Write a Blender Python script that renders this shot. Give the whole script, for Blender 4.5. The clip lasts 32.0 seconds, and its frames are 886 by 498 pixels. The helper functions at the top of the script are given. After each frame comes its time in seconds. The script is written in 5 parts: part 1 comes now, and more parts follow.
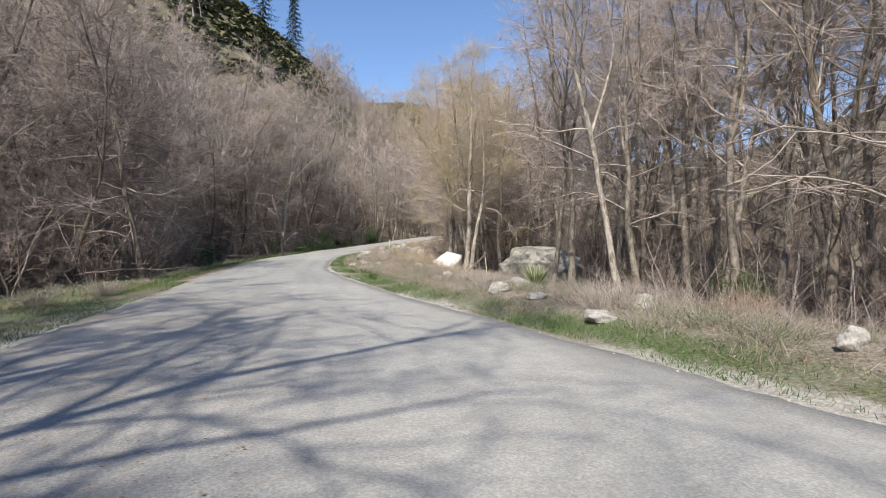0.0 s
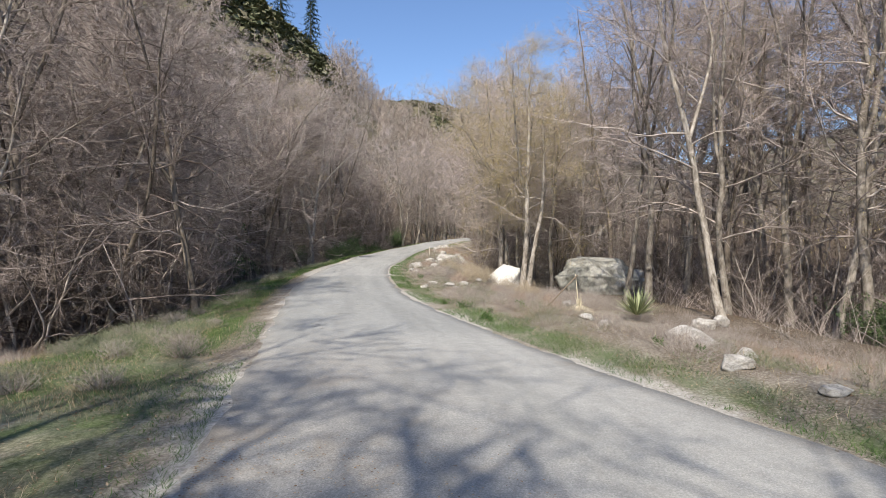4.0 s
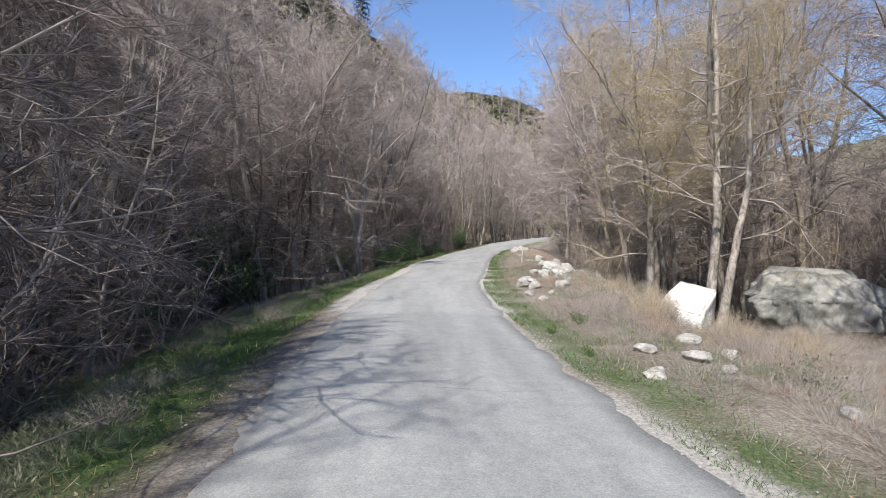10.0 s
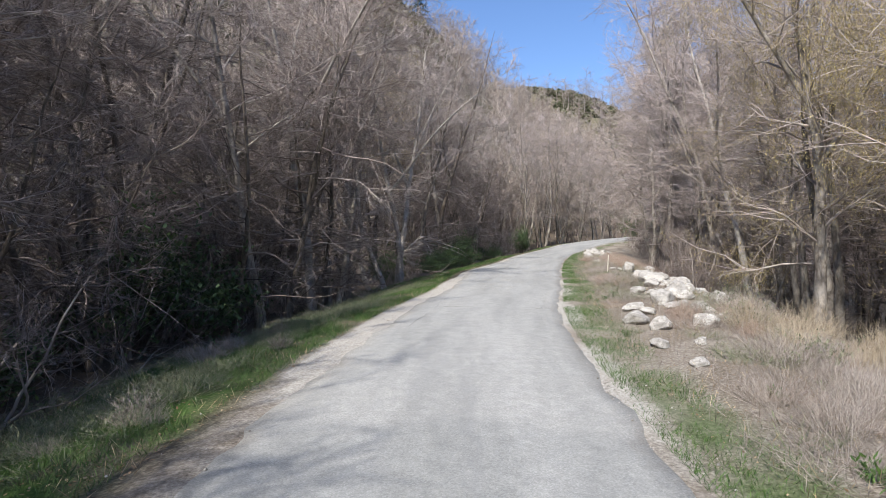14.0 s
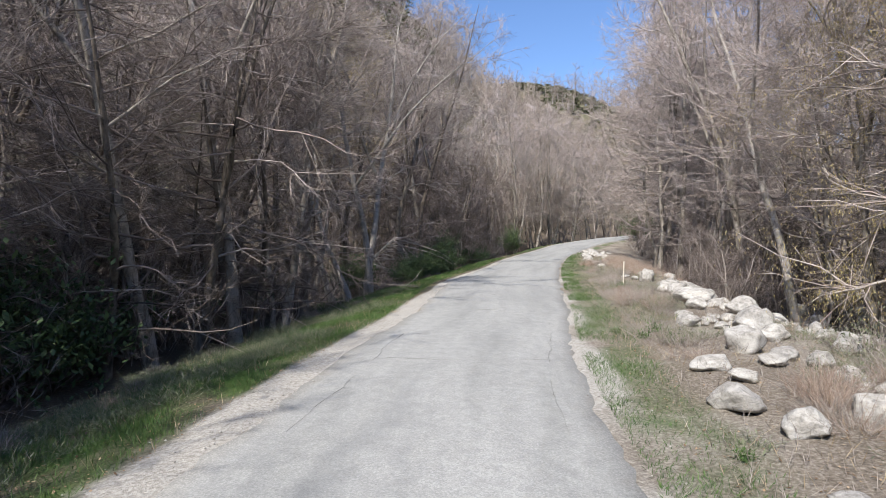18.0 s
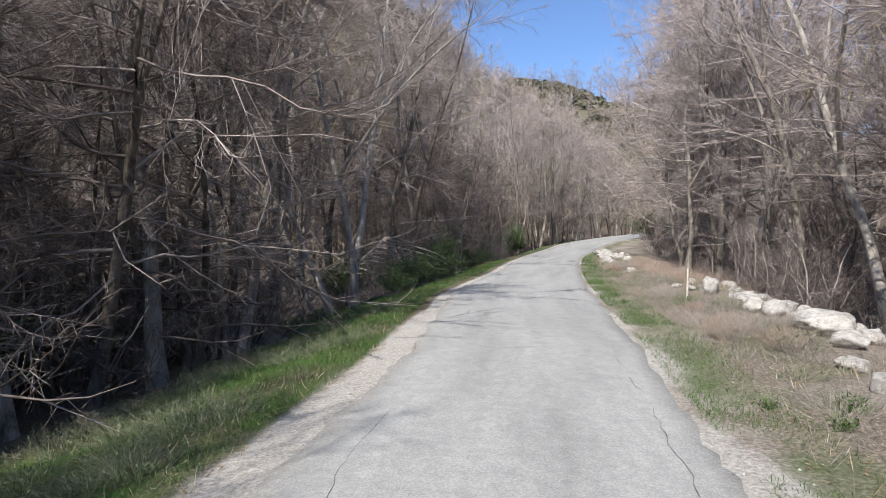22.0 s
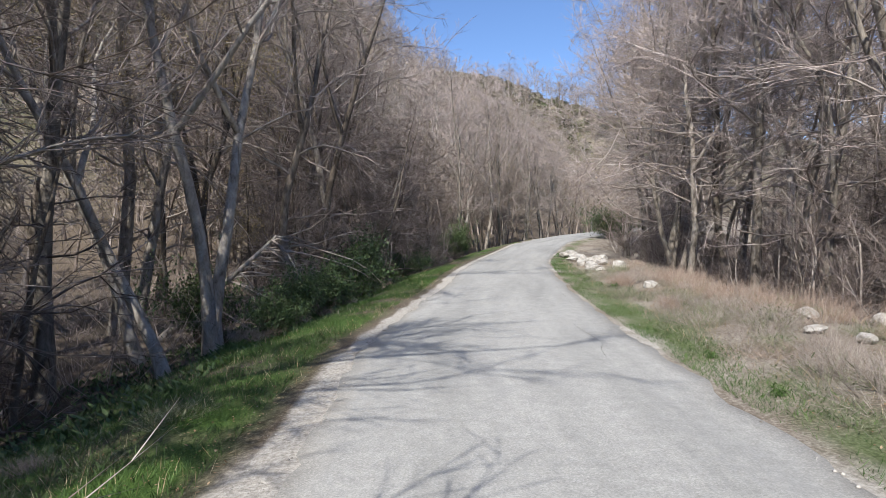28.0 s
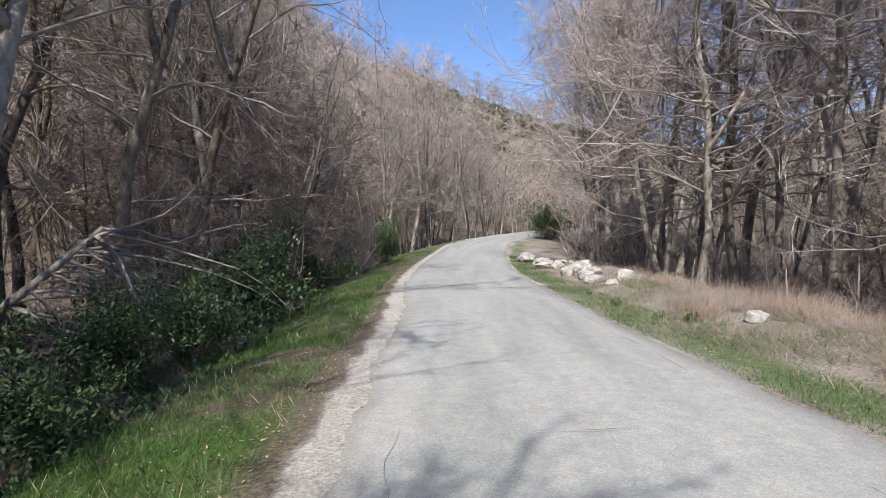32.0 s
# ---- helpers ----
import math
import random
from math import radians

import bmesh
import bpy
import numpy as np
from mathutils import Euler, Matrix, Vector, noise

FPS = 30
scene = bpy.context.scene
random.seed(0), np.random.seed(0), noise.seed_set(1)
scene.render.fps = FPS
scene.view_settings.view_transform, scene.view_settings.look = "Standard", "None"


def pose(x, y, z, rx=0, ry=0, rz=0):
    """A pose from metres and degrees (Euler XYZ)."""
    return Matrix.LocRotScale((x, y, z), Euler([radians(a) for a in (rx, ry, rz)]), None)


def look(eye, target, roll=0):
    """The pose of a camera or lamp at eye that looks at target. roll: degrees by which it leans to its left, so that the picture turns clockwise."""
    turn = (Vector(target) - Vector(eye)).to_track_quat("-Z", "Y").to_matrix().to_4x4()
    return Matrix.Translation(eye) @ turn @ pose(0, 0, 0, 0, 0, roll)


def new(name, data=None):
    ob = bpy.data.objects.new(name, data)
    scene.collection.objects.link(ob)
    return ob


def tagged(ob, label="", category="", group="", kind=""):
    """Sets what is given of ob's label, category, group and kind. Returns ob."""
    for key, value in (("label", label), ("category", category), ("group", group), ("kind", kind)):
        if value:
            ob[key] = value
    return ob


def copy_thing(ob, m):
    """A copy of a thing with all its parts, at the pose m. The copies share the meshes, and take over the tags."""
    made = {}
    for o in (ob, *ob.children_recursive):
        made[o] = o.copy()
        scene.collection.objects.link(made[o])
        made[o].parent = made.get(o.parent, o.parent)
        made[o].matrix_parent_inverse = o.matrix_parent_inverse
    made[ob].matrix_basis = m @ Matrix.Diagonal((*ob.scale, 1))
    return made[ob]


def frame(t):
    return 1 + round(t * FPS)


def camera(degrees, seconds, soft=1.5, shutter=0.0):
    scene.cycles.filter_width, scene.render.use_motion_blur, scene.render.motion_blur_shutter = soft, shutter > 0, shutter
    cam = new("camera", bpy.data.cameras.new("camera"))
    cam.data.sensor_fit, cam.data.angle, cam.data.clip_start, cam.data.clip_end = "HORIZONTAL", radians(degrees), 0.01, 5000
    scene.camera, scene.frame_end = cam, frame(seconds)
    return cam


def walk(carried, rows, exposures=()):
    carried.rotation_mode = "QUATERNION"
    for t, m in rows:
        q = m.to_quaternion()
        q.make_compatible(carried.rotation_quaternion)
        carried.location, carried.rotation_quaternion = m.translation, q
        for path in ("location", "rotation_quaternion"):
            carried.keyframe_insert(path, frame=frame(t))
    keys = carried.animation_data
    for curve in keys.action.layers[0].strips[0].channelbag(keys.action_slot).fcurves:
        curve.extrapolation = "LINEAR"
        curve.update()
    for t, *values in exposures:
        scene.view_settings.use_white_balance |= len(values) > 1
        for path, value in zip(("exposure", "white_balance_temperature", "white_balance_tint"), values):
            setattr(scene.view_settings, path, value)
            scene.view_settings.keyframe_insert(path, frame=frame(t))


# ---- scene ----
FOV = 75.5
cam = camera(FOV, 32.0, soft=0.65)
# seconds, x, y, z, yaw to the left, pitch, lean
PATH = [
    (0, 0.005, -0.000, 0.975, -6.83, 0.24, -0.19),
    (0.5, -0.428, -0.307, 0.953, 0.91, 0.20, -0.04),
    (1, -0.554, -0.454, 0.947, 4.84, 0.15, 0.10),
    (1.5, -0.699, -0.381, 0.935, 6.09, 0.10, 0.09),
    (2, -0.897, -0.024, 0.901, 6.50, 0.11, 0.11),
    (2.5, -1.145, 0.534, 1.102, 6.74, 0.07, 0.11),
    (3, -1.446, 1.266, 1.491, 6.45, 0.04, 0.20),
    (3.5, -1.795, 2.099, 1.612, 6.48, 0.03, 0.27),
    (4, -2.112, 2.765, 1.697, -5.99, 0.04, 0.30),
    (4.5, -2.526, 3.592, 1.705, -11.98, -0.05, -0.09),
    (6.5, -3.100, 8.129, 1.632, -12.23, 0.30, 0.25),
    (7, -3.239, 9.094, 1.679, -9.78, 0.20, 0.41),
    (7.5, -3.349, 10.023, 1.706, -9.27, 0.19, 0.35),
    (8, -3.435, 10.951, 1.739, -9.15, 0.16, 0.33),
    (8.5, -3.474, 11.912, 1.760, -9.06, 0.16, 0.28),
    (9, -3.476, 12.801, 1.787, -8.97, 0.18, 0.31),
    (9.5, -3.390, 13.744, 1.821, -8.14, 0.18, 0.37),
    (10, -3.257, 14.810, 1.849, -1.06, 0.07, 0.38),
    (10.5, -3.201, 15.863, 1.858, 8.32, 0.03, 0.44),
    (11, -3.133, 16.888, 1.866, 10.29, 0.03, 0.50),
    (11.5, -3.133, 17.780, 1.911, 10.43, 0.02, 0.53),
    (12, -3.098, 18.644, 1.941, 9.29, 0.05, 0.57),
    (12.5, -3.098, 19.400, 1.973, 6.87, 0.03, 0.62),
    (13, -3.110, 20.076, 1.999, 5.75, 0.05, 0.54),
    (13.5, -3.116, 20.644, 2.016, 5.29, 0.04, 0.54),
    (14, -3.093, 21.181, 2.034, 5.00, 0.05, 0.47),
    (14.5, -3.009, 21.836, 2.043, 4.90, 0.05, 0.35),
    (15, -2.948, 22.492, 2.055, 4.78, 0.08, 0.19),
    (15.5, -2.894, 23.168, 2.082, 4.68, 0.05, 0.17),
    (17.5, -2.859, 25.391, 2.223, 4.07, -0.04, 0.13),
    (18, -2.914, 25.972, 2.228, 3.92, -0.01, 0.04),
    (18.5, -2.991, 26.585, 2.244, 3.75, -0.02, 0.02),
    (19, -3.063, 27.170, 2.257, 3.67, -0.01, -0.04),
    (19.5, -3.121, 27.684, 2.278, 3.67, -0.01, -0.13),
    (20, -3.176, 28.191, 2.310, 3.62, -0.04, -0.18),
    (20.5, -3.229, 28.687, 2.315, 3.58, -0.05, -0.20),
    (21, -3.258, 29.177, 2.321, 3.57, -0.05, -0.25),
    (21.5, -3.311, 29.587, 2.320, 3.53, -0.09, -0.22),
    (22, -3.367, 30.121, 2.324, 3.40, -0.09, -0.20),
    (22.5, -3.445, 30.746, 2.354, 3.16, -0.14, -0.25),
    (23, -3.468, 31.438, 2.359, 0.71, -0.13, -0.24),
    (23.5, -3.473, 32.148, 2.376, -0.07, -0.13, -0.32),
    (24, -3.426, 32.844, 2.401, -1.01, -0.11, -0.47),
    (24.5, -3.356, 33.528, 2.404, -1.48, -0.06, -0.66),
    (25, -3.251, 34.244, 2.429, -1.64, -0.09, -0.70),
    (25.5, -3.138, 35.010, 2.452, -1.80, -0.13, -0.67),
    (26, -3.050, 35.724, 2.455, -1.99, -0.07, -0.81),
    (26.5, -3.003, 36.405, 2.466, -2.15, -0.11, -0.83),
    (28.5, -3.484, 38.985, 2.419, -3.33, -0.12, -0.52),
    (29, -3.531, 39.595, 2.421, -3.44, -0.17, -0.44),
    (29.5, -3.596, 40.314, 2.443, -3.54, -0.21, -0.34),
    (30, -3.623, 41.118, 2.496, -7.57, -0.32, -0.25),
    (30.5, -3.635, 42.016, 2.550, -9.94, -0.36, -0.41),
    (31, -3.604, 42.894, 2.563, -10.72, -0.31, -0.47),
    (31.5, -3.654, 43.838, 2.467, -10.90, -0.23, -0.11),
    (32, -3.709, 44.893, 2.494, -12.04, -0.21, -0.12),
]


def aimed(x, y, z, yaw, pitch, lean):
    a, b = radians(yaw), radians(pitch)
    ahead = Vector((-math.sin(a) * math.cos(b), math.cos(a) * math.cos(b), math.sin(b)))
    eye = Vector((x, y, z))
    return look(eye, eye + 5 * ahead, lean)


walk(cam, [(t, aimed(*row)) for t, *row in PATH], exposures=[(0, 0.54, 6980, 10), (3, 0.54, 6980, 10), (7, 0.545, 6600, 10.5), (12, 0.61, 6470, 11), (15, 0.63, 6470, 11), (20, 0.6, 6470, 11), (25, 0.57, 6470, 11), (32, 0.59, 6470, 11)])

# ---- world and sun ----
SUN_AZ, SUN_EL = radians(22.5), radians(47)  # shadows fall 22.5 degrees to the right of +y
world = bpy.data.worlds.new("sky")
scene.world = world
world.use_nodes = True
wn = world.node_tree.nodes
sky = wn.new("ShaderNodeTexSky")
sky.sky_type = "NISHITA"
sky.sun_disc = False
sky.sun_elevation = SUN_EL
sky.sun_rotation = math.pi + SUN_AZ
sky.air_density, sky.dust_density, sky.ozone_density = 1.0, 0.1, 3.5
wn["Background"].inputs["Strength"].default_value = 0.12
tint = wn.new("ShaderNodeMix")
tint.data_type, tint.blend_type = "RGBA", "MULTIPLY"
tint.inputs["Factor"].default_value = 1.0
tint.inputs["B"].default_value = (0.86, 0.95, 1.10, 1)
world.node_tree.links.new(sky.outputs[0], tint.inputs["A"])
world.node_tree.links.new(tint.outputs["Result"], wn["Background"].inputs["Color"])
sun_data = bpy.data.lights.new("sun", "SUN")
sun_data.energy, sun_data.angle, sun_data.color = 5.0, radians(0.53), (1.0, 0.95, 0.875)
sun = new("sun", sun_data)
sun.matrix_world = look((-40 * math.sin(SUN_AZ), -40 * math.cos(SUN_AZ), 40 * math.tan(SUN_EL)), (0, 0, 0))

rng = np.random.default_rng(7)


# ---- materials ----
def material(name, rough=0.8, spec=0.3):
    m = bpy.data.materials.new(name)
    m.use_nodes = True
    bsdf = m.node_tree.nodes["Principled BSDF"]
    bsdf.inputs["Roughness"].default_value = rough
    bsdf.inputs["Specular IOR Level"].default_value = spec
    return m, m.node_tree.nodes, m.node_tree.links, bsdf


def noise_tex(n, l, scale, detail=6.0, rough=0.6, coord=None, dist=0.0):
    tex = n.new("ShaderNodeTexNoise")
    tex.inputs["Scale"].default_value = scale
    tex.inputs["Detail"].default_value = detail
    tex.inputs["Roughness"].default_value = rough
    tex.inputs["Distortion"].default_value = dist
    if coord is not None:
        l.new(coord, tex.inputs["Vector"])
    return tex


def ramp(n, l, src, stops):
    r = n.new("ShaderNodeValToRGB")
    els = r.color_ramp.elements
    while len(els) < len(stops):
        els.new(0.5)
    for e, (p, c) in zip(els, stops):
        e.position, e.color = p, (*c, 1) if len(c) == 3 else c
    l.new(src, r.inputs[0])
    return r.outputs[0]


def mix(n, l, fac, a, b, blend="MIX"):
    m = n.new("ShaderNodeMix")
    m.data_type, m.blend_type = "RGBA", blend
    for value, sock in ((fac, m.inputs["Factor"]), (a, m.inputs["A"]), (b, m.inputs["B"])):
        if isinstance(value, (int, float)):
            sock.default_value = value
        elif isinstance(value, tuple):
            sock.default_value = (*value, 1)
        else:
            l.new(value, sock)
    return m.outputs["Result"]


def bump(n, l, bsdf, height, strength=0.4, dist=0.02):
    b = n.new("ShaderNodeBump")
    b.inputs["Strength"].default_value, b.inputs["Distance"].default_value = strength, dist
    l.new(height, b.inputs["Height"])
    l.new(b.outputs[0], bsdf.inputs["Normal"])


def place(n):
    return n.new("ShaderNodeNewGeometry").outputs["Position"]


def attr(n, name):
    a = n.new("ShaderNodeAttribute")
    a.attribute_name = name
    return a.outputs["Fac"]


def grey(v, warm=0.0):
    return (v * (1 + warm), v, v * (1 - warm))


def varied(name, stops, scale, rough=0.85, bump_scale=None, strength=0.5, dist=0.01, spec=0.2, islands=False, random_mix=0.0):
    """A matt natural surface: two scales of noise through a ramp, with relief."""
    m, n, l, b = material(name, rough, spec)
    p = place(n)
    big = noise_tex(n, l, scale, 5, 0.65, p)
    src = big.outputs["Fac"]
    if islands or random_mix:
        g = n.new("ShaderNodeNewGeometry").outputs["Random Per Island"] if islands else n.new("ShaderNodeObjectInfo").outputs["Random"]
        mx = n.new("ShaderNodeMix")
        mx.inputs["Factor"].default_value = random_mix or 0.6
        l.new(src, mx.inputs["A"])
        l.new(g, mx.inputs["B"])
        src = mx.outputs["Result"]
    l.new(ramp(n, l, src, stops), b.inputs["Base Color"])
    if bump_scale:
        fine = noise_tex(n, l, bump_scale, 6, 0.7, p)
        bump(n, l, b, fine.outputs["Fac"], strength, dist)
    return m


def asphalt_material():
    m, n, l, b = material("worn_asphalt", 0.88, 0.3)
    p = place(n)
    sep = n.new("ShaderNodeSeparateXYZ")
    l.new(p, sep.inputs[0])
    lane = n.new("ShaderNodeCombineXYZ")
    slow = n.new("ShaderNodeMath")
    slow.operation = "MULTIPLY"
    slow.inputs[1].default_value = 0.10
    l.new(sep.outputs[1], slow.inputs[0])
    l.new(attr(n, "across"), lane.inputs[0])
    l.new(slow.outputs[0], lane.inputs[1])
    big = noise_tex(n, l, 1.6, 5, 0.6, lane.outputs[0], 0.3).outputs["Fac"]
    mid = noise_tex(n, l, 6.0, 6, 0.75, p).outputs["Fac"]
    fine = noise_tex(n, l, 70, 4, 0.8, p).outputs["Fac"]
    base = ramp(n, l, big, [(0.30, (0.245, 0.248, 0.238)), (0.50, (0.30, 0.302, 0.290)), (0.70, (0.345, 0.346, 0.332))])
    mid_c = ramp(n, l, mid, [(0.33, (0.86, 0.86, 0.865)), (0.62, (1.06, 1.06, 1.055))])
    fine_c = ramp(n, l, fine, [(0.34, (0.48, 0.48, 0.48)), (0.50, (1, 1, 1)), (0.66, (1.6, 1.6, 1.57))])
    col = mix(n, l, 1.0, base, mid_c, "MULTIPLY")
    col = mix(n, l, 0.30, col, fine_c, "MULTIPLY")
    # separate stone chips, bare in the turnout and half buried further on
    chip = n.new("ShaderNodeTexVoronoi")
    chip.inputs["Scale"].default_value = 75
    l.new(p, chip.inputs["Vector"])
    bw = n.new("ShaderNodeRGBToBW")
    l.new(chip.outputs["Color"], bw.inputs[0])
    chips = ramp(n, l, bw.outputs[0], [(0.2, (0.52, 0.52, 0.52)), (0.5, (0.98, 0.98, 0.97)), (0.8, (1.5, 1.49, 1.46))])
    col = mix(n, l, 0.22, col, chips, "MULTIPLY")
    # pale chip seal where the turnout joins, and sandy dust along the edges
    grit = mix(n, l, 0.5, (0.255, 0.248, 0.232), fine_c, "MULTIPLY")
    grit = mix(n, l, 0.35, grit, chips, "MULTIPLY")
    grit = mix(n, l, ramp(n, l, noise_tex(n, l, 1.7, 6, 0.7, p, 0.6).outputs["Fac"], [(0.50, (0, 0, 0)), (0.66, (0.6, 0.6, 0.6))]), grit, mix(n, l, 0.6, (0.21, 0.175, 0.135), fine_c, "MULTIPLY"))
    col = mix(n, l, attr(n, "grit"), col, grit)
    col = mix(n, l, attr(n, "overlay"), col, mix(n, l, 1.0, col, (0.87, 0.88, 0.89), "MULTIPLY"))
    dark = ramp(n, l, noise_tex(n, l, 1.1, 4, 0.6, lane.outputs[0], 1.0).outputs["Fac"], [(0.58, (0, 0, 0)), (0.66, (0.25, 0.25, 0.25))])
    col = mix(n, l, dark, col, (0.17, 0.175, 0.18))
    l.new(col, b.inputs["Base Color"])
    bump(n, l, b, fine, 0.5, 0.006)
    return m


def ground_material():
    m, n, l, b = material("verge_soil", 0.95, 0.1)
    p = place(n)
    big = noise_tex(n, l, 0.5, 5, 0.6, p, 0.4).outputs["Fac"]
    fine = noise_tex(n, l, 28, 6, 0.75, p).outputs["Fac"]
    speck = n.new("ShaderNodeTexVoronoi")
    speck.inputs["Scale"].default_value = 22
    l.new(p, speck.inputs["Vector"])
    litter = ramp(n, l, fine, [(0.32, (0.035, 0.027, 0.020)), (0.50, (0.095, 0.073, 0.054)), (0.66, (0.20, 0.162, 0.122))])
    dry = ramp(n, l, fine, [(0.30, (0.075, 0.062, 0.048)), (0.50, (0.195, 0.165, 0.132)), (0.68, (0.38, 0.34, 0.285))])
    pale = ramp(n, l, fine, [(0.30, (0.15, 0.132, 0.108)), (0.50, (0.29, 0.262, 0.222)), (0.68, (0.46, 0.43, 0.38))])
    dry = mix(n, l, ramp(n, l, noise_tex(n, l, 0.8, 5, 0.65, p, 0.3).outputs["Fac"], [(0.44, (0, 0, 0)), (0.60, (0.85, 0.85, 0.85))]), dry, pale)
    green = ramp(n, l, fine, [(0.30, (0.028, 0.055, 0.014)), (0.52, (0.062, 0.115, 0.028)), (0.70, (0.12, 0.16, 0.05))])
    sand = ramp(n, l, fine, [(0.30, (0.20, 0.186, 0.162)), (0.48, (0.37, 0.35, 0.315)), (0.66, (0.54, 0.52, 0.475))])
    col = mix(n, l, attr(n, "dry"), litter, dry)
    patch = n.new("ShaderNodeMath")
    patch.operation = "MULTIPLY"
    l.new(attr(n, "green"), patch.inputs[0])
    l.new(ramp(n, l, big, [(0.36, (0, 0, 0)), (0.56, (1, 1, 1))]), patch.inputs[1])
    col = mix(n, l, patch.outputs[0], col, green)
    edge = n.new("ShaderNodeMath")
    edge.operation = "ADD"
    l.new(attr(n, "sand"), edge.inputs[0])
    l.new(ramp(n, l, noise_tex(n, l, 2.6, 6, 0.7, p).outputs["Fac"], [(0.36, (-1.1, -1.1, -1.1)), (0.64, (0.6, 0.6, 0.6))]), edge.inputs[1])
    edge.use_clamp = True
    gate = n.new("ShaderNodeMath")
    gate.operation = "MULTIPLY"
    gate.use_clamp = True
    l.new(edge.outputs[0], gate.inputs[0])
    l.new(ramp(n, l, attr(n, "sand"), [(0.02, (0, 0, 0)), (0.25, (1.6, 1.6, 1.6))]), gate.inputs[1])
    col = mix(n, l, gate.outputs[0], col, sand)
    far = ramp(n, l, noise_tex(n, l, 0.09, 6, 0.75, p).outputs["Fac"], [(0.36, (0.085, 0.085, 0.05)), (0.50, (0.14, 0.13, 0.085)), (0.66, (0.24, 0.205, 0.15))])
    col = mix(n, l, attr(n, "hill"), col, far)
    l.new(col, b.inputs["Base Color"])
    bump(n, l, b, fine, 0.8, 0.03)
    return m


def rock_material(name, light, mid, dark, crack=0.5):
    m, n, l, b = material(name, 0.9, 0.2)
    p = n.new("ShaderNodeTexCoord").outputs["Object"]
    big = noise_tex(n, l, 1.3, 6, 0.65, p, 0.5).outputs["Fac"]
    fine = noise_tex(n, l, 24, 6, 0.75, p).outputs["Fac"]
    col = ramp(n, l, big, [(0.30, dark), (0.46, mid), (0.62, light)])
    spots = noise_tex(n, l, 5.5, 5, 0.7, p, 0.8).outputs["Fac"]
    col = mix(n, l, 0.75, col, ramp(n, l, spots, [(0.34, (0.5, 0.5, 0.48)), (0.5, (1, 1, 1)), (0.66, (1.16, 1.16, 1.14))]), "MULTIPLY")
    col = mix(n, l, 0.7, col, ramp(n, l, fine, [(0.3, (0.62, 0.62, 0.62)), (0.5, (1, 1, 1)), (0.72, (1.12, 1.12, 1.1))]), "MULTIPLY")
    rnd = n.new("ShaderNodeObjectInfo").outputs["Random"]
    col = mix(n, l, 0.8, col, ramp(n, l, rnd, [(0, (0.80, 0.79, 0.78)), (1, (1.04, 1.03, 1.0))]), "MULTIPLY")
    l.new(col, b.inputs["Base Color"])
    bump(n, l, b, fine, 0.6, 0.03)
    return m


def bark_material(name, light, mid, dark, spots=True):
    m, n, l, b = material(name, 0.9, 0.15)
    p = place(n)
    mp = n.new("ShaderNodeMapping")
    mp.inputs["Scale"].default_value = (1, 1, 0.45)
    l.new(p, mp.inputs["Vector"])
    big = noise_tex(n, l, 5.0, 6, 0.75, mp.outputs[0], 0.6).outputs["Fac"]
    fine = noise_tex(n, l, 40, 5, 0.75, mp.outputs[0]).outputs["Fac"]
    col = ramp(n, l, big, [(0.34, dark), (0.47, mid), (0.62, light)])
    rnd = n.new("ShaderNodeObjectInfo").outputs["Random"]
    col = mix(n, l, 0.9, col, ramp(n, l, rnd, [(0, (0.55, 0.53, 0.50)), (1, (1.1, 1.08, 1.05))]), "MULTIPLY")
    l.new(col, b.inputs["Base Color"])
    bump(n, l, b, fine, 0.7, 0.02)
    return m


ASPHALT, GROUND = asphalt_material(), ground_material()
BARK = bark_material("pale_grey_bark", (0.43, 0.40, 0.36), (0.25, 0.225, 0.195), (0.085, 0.072, 0.06))
BARK_PALE = bark_material("smooth_pale_bark", (0.56, 0.53, 0.49), (0.40, 0.37, 0.335), (0.17, 0.15, 0.13))
BARK_DARK = bark_material("dark_bark", (0.24, 0.21, 0.18), (0.145, 0.124, 0.104), (0.06, 0.051, 0.043))
LIMB = varied("grey_brown_limb", [(0.3, (0.18, 0.152, 0.133)), (0.5, (0.32, 0.282, 0.252)), (0.7, (0.47, 0.43, 0.395))], 3.0, 0.9)
TWIG = varied("brown_twig", [(0.25, (0.125, 0.1, 0.089)), (0.5, (0.265, 0.221, 0.2)), (0.75, (0.45, 0.393, 0.362))], 1.2, 0.9, islands=True)
TWIG_DARK = varied("dark_brown_twig", [(0.25, (0.09, 0.071, 0.062)), (0.5, (0.19, 0.156, 0.14)), (0.75, (0.35, 0.30, 0.275))], 1.2, 0.9, islands=True)
TWIG_PALE = varied("pale_twig", [(0.25, (0.21, 0.172, 0.158)), (0.5, (0.37, 0.312, 0.288)), (0.75, (0.53, 0.468, 0.44))], 1.2, 0.9, islands=True)
BUD = varied("yellow_green_catkin", [(0.3, (0.22, 0.17, 0.075)), (0.5, (0.36, 0.29, 0.125)), (0.7, (0.50, 0.42, 0.20))], 2.0, 0.8, islands=True)
LEAF = varied("dark_evergreen_leaf", [(0.25, (0.032, 0.056, 0.022)), (0.5, (0.066, 0.11, 0.037)), (0.8, (0.12, 0.175, 0.065))], 2.0, 0.55, islands=True, spec=0.4)
CHAPARRAL = varied("chaparral_leaf", [(0.25, (0.06, 0.072, 0.038)), (0.5, (0.11, 0.12, 0.066)), (0.75, (0.19, 0.18, 0.11))], 0.15, 0.85, islands=True)
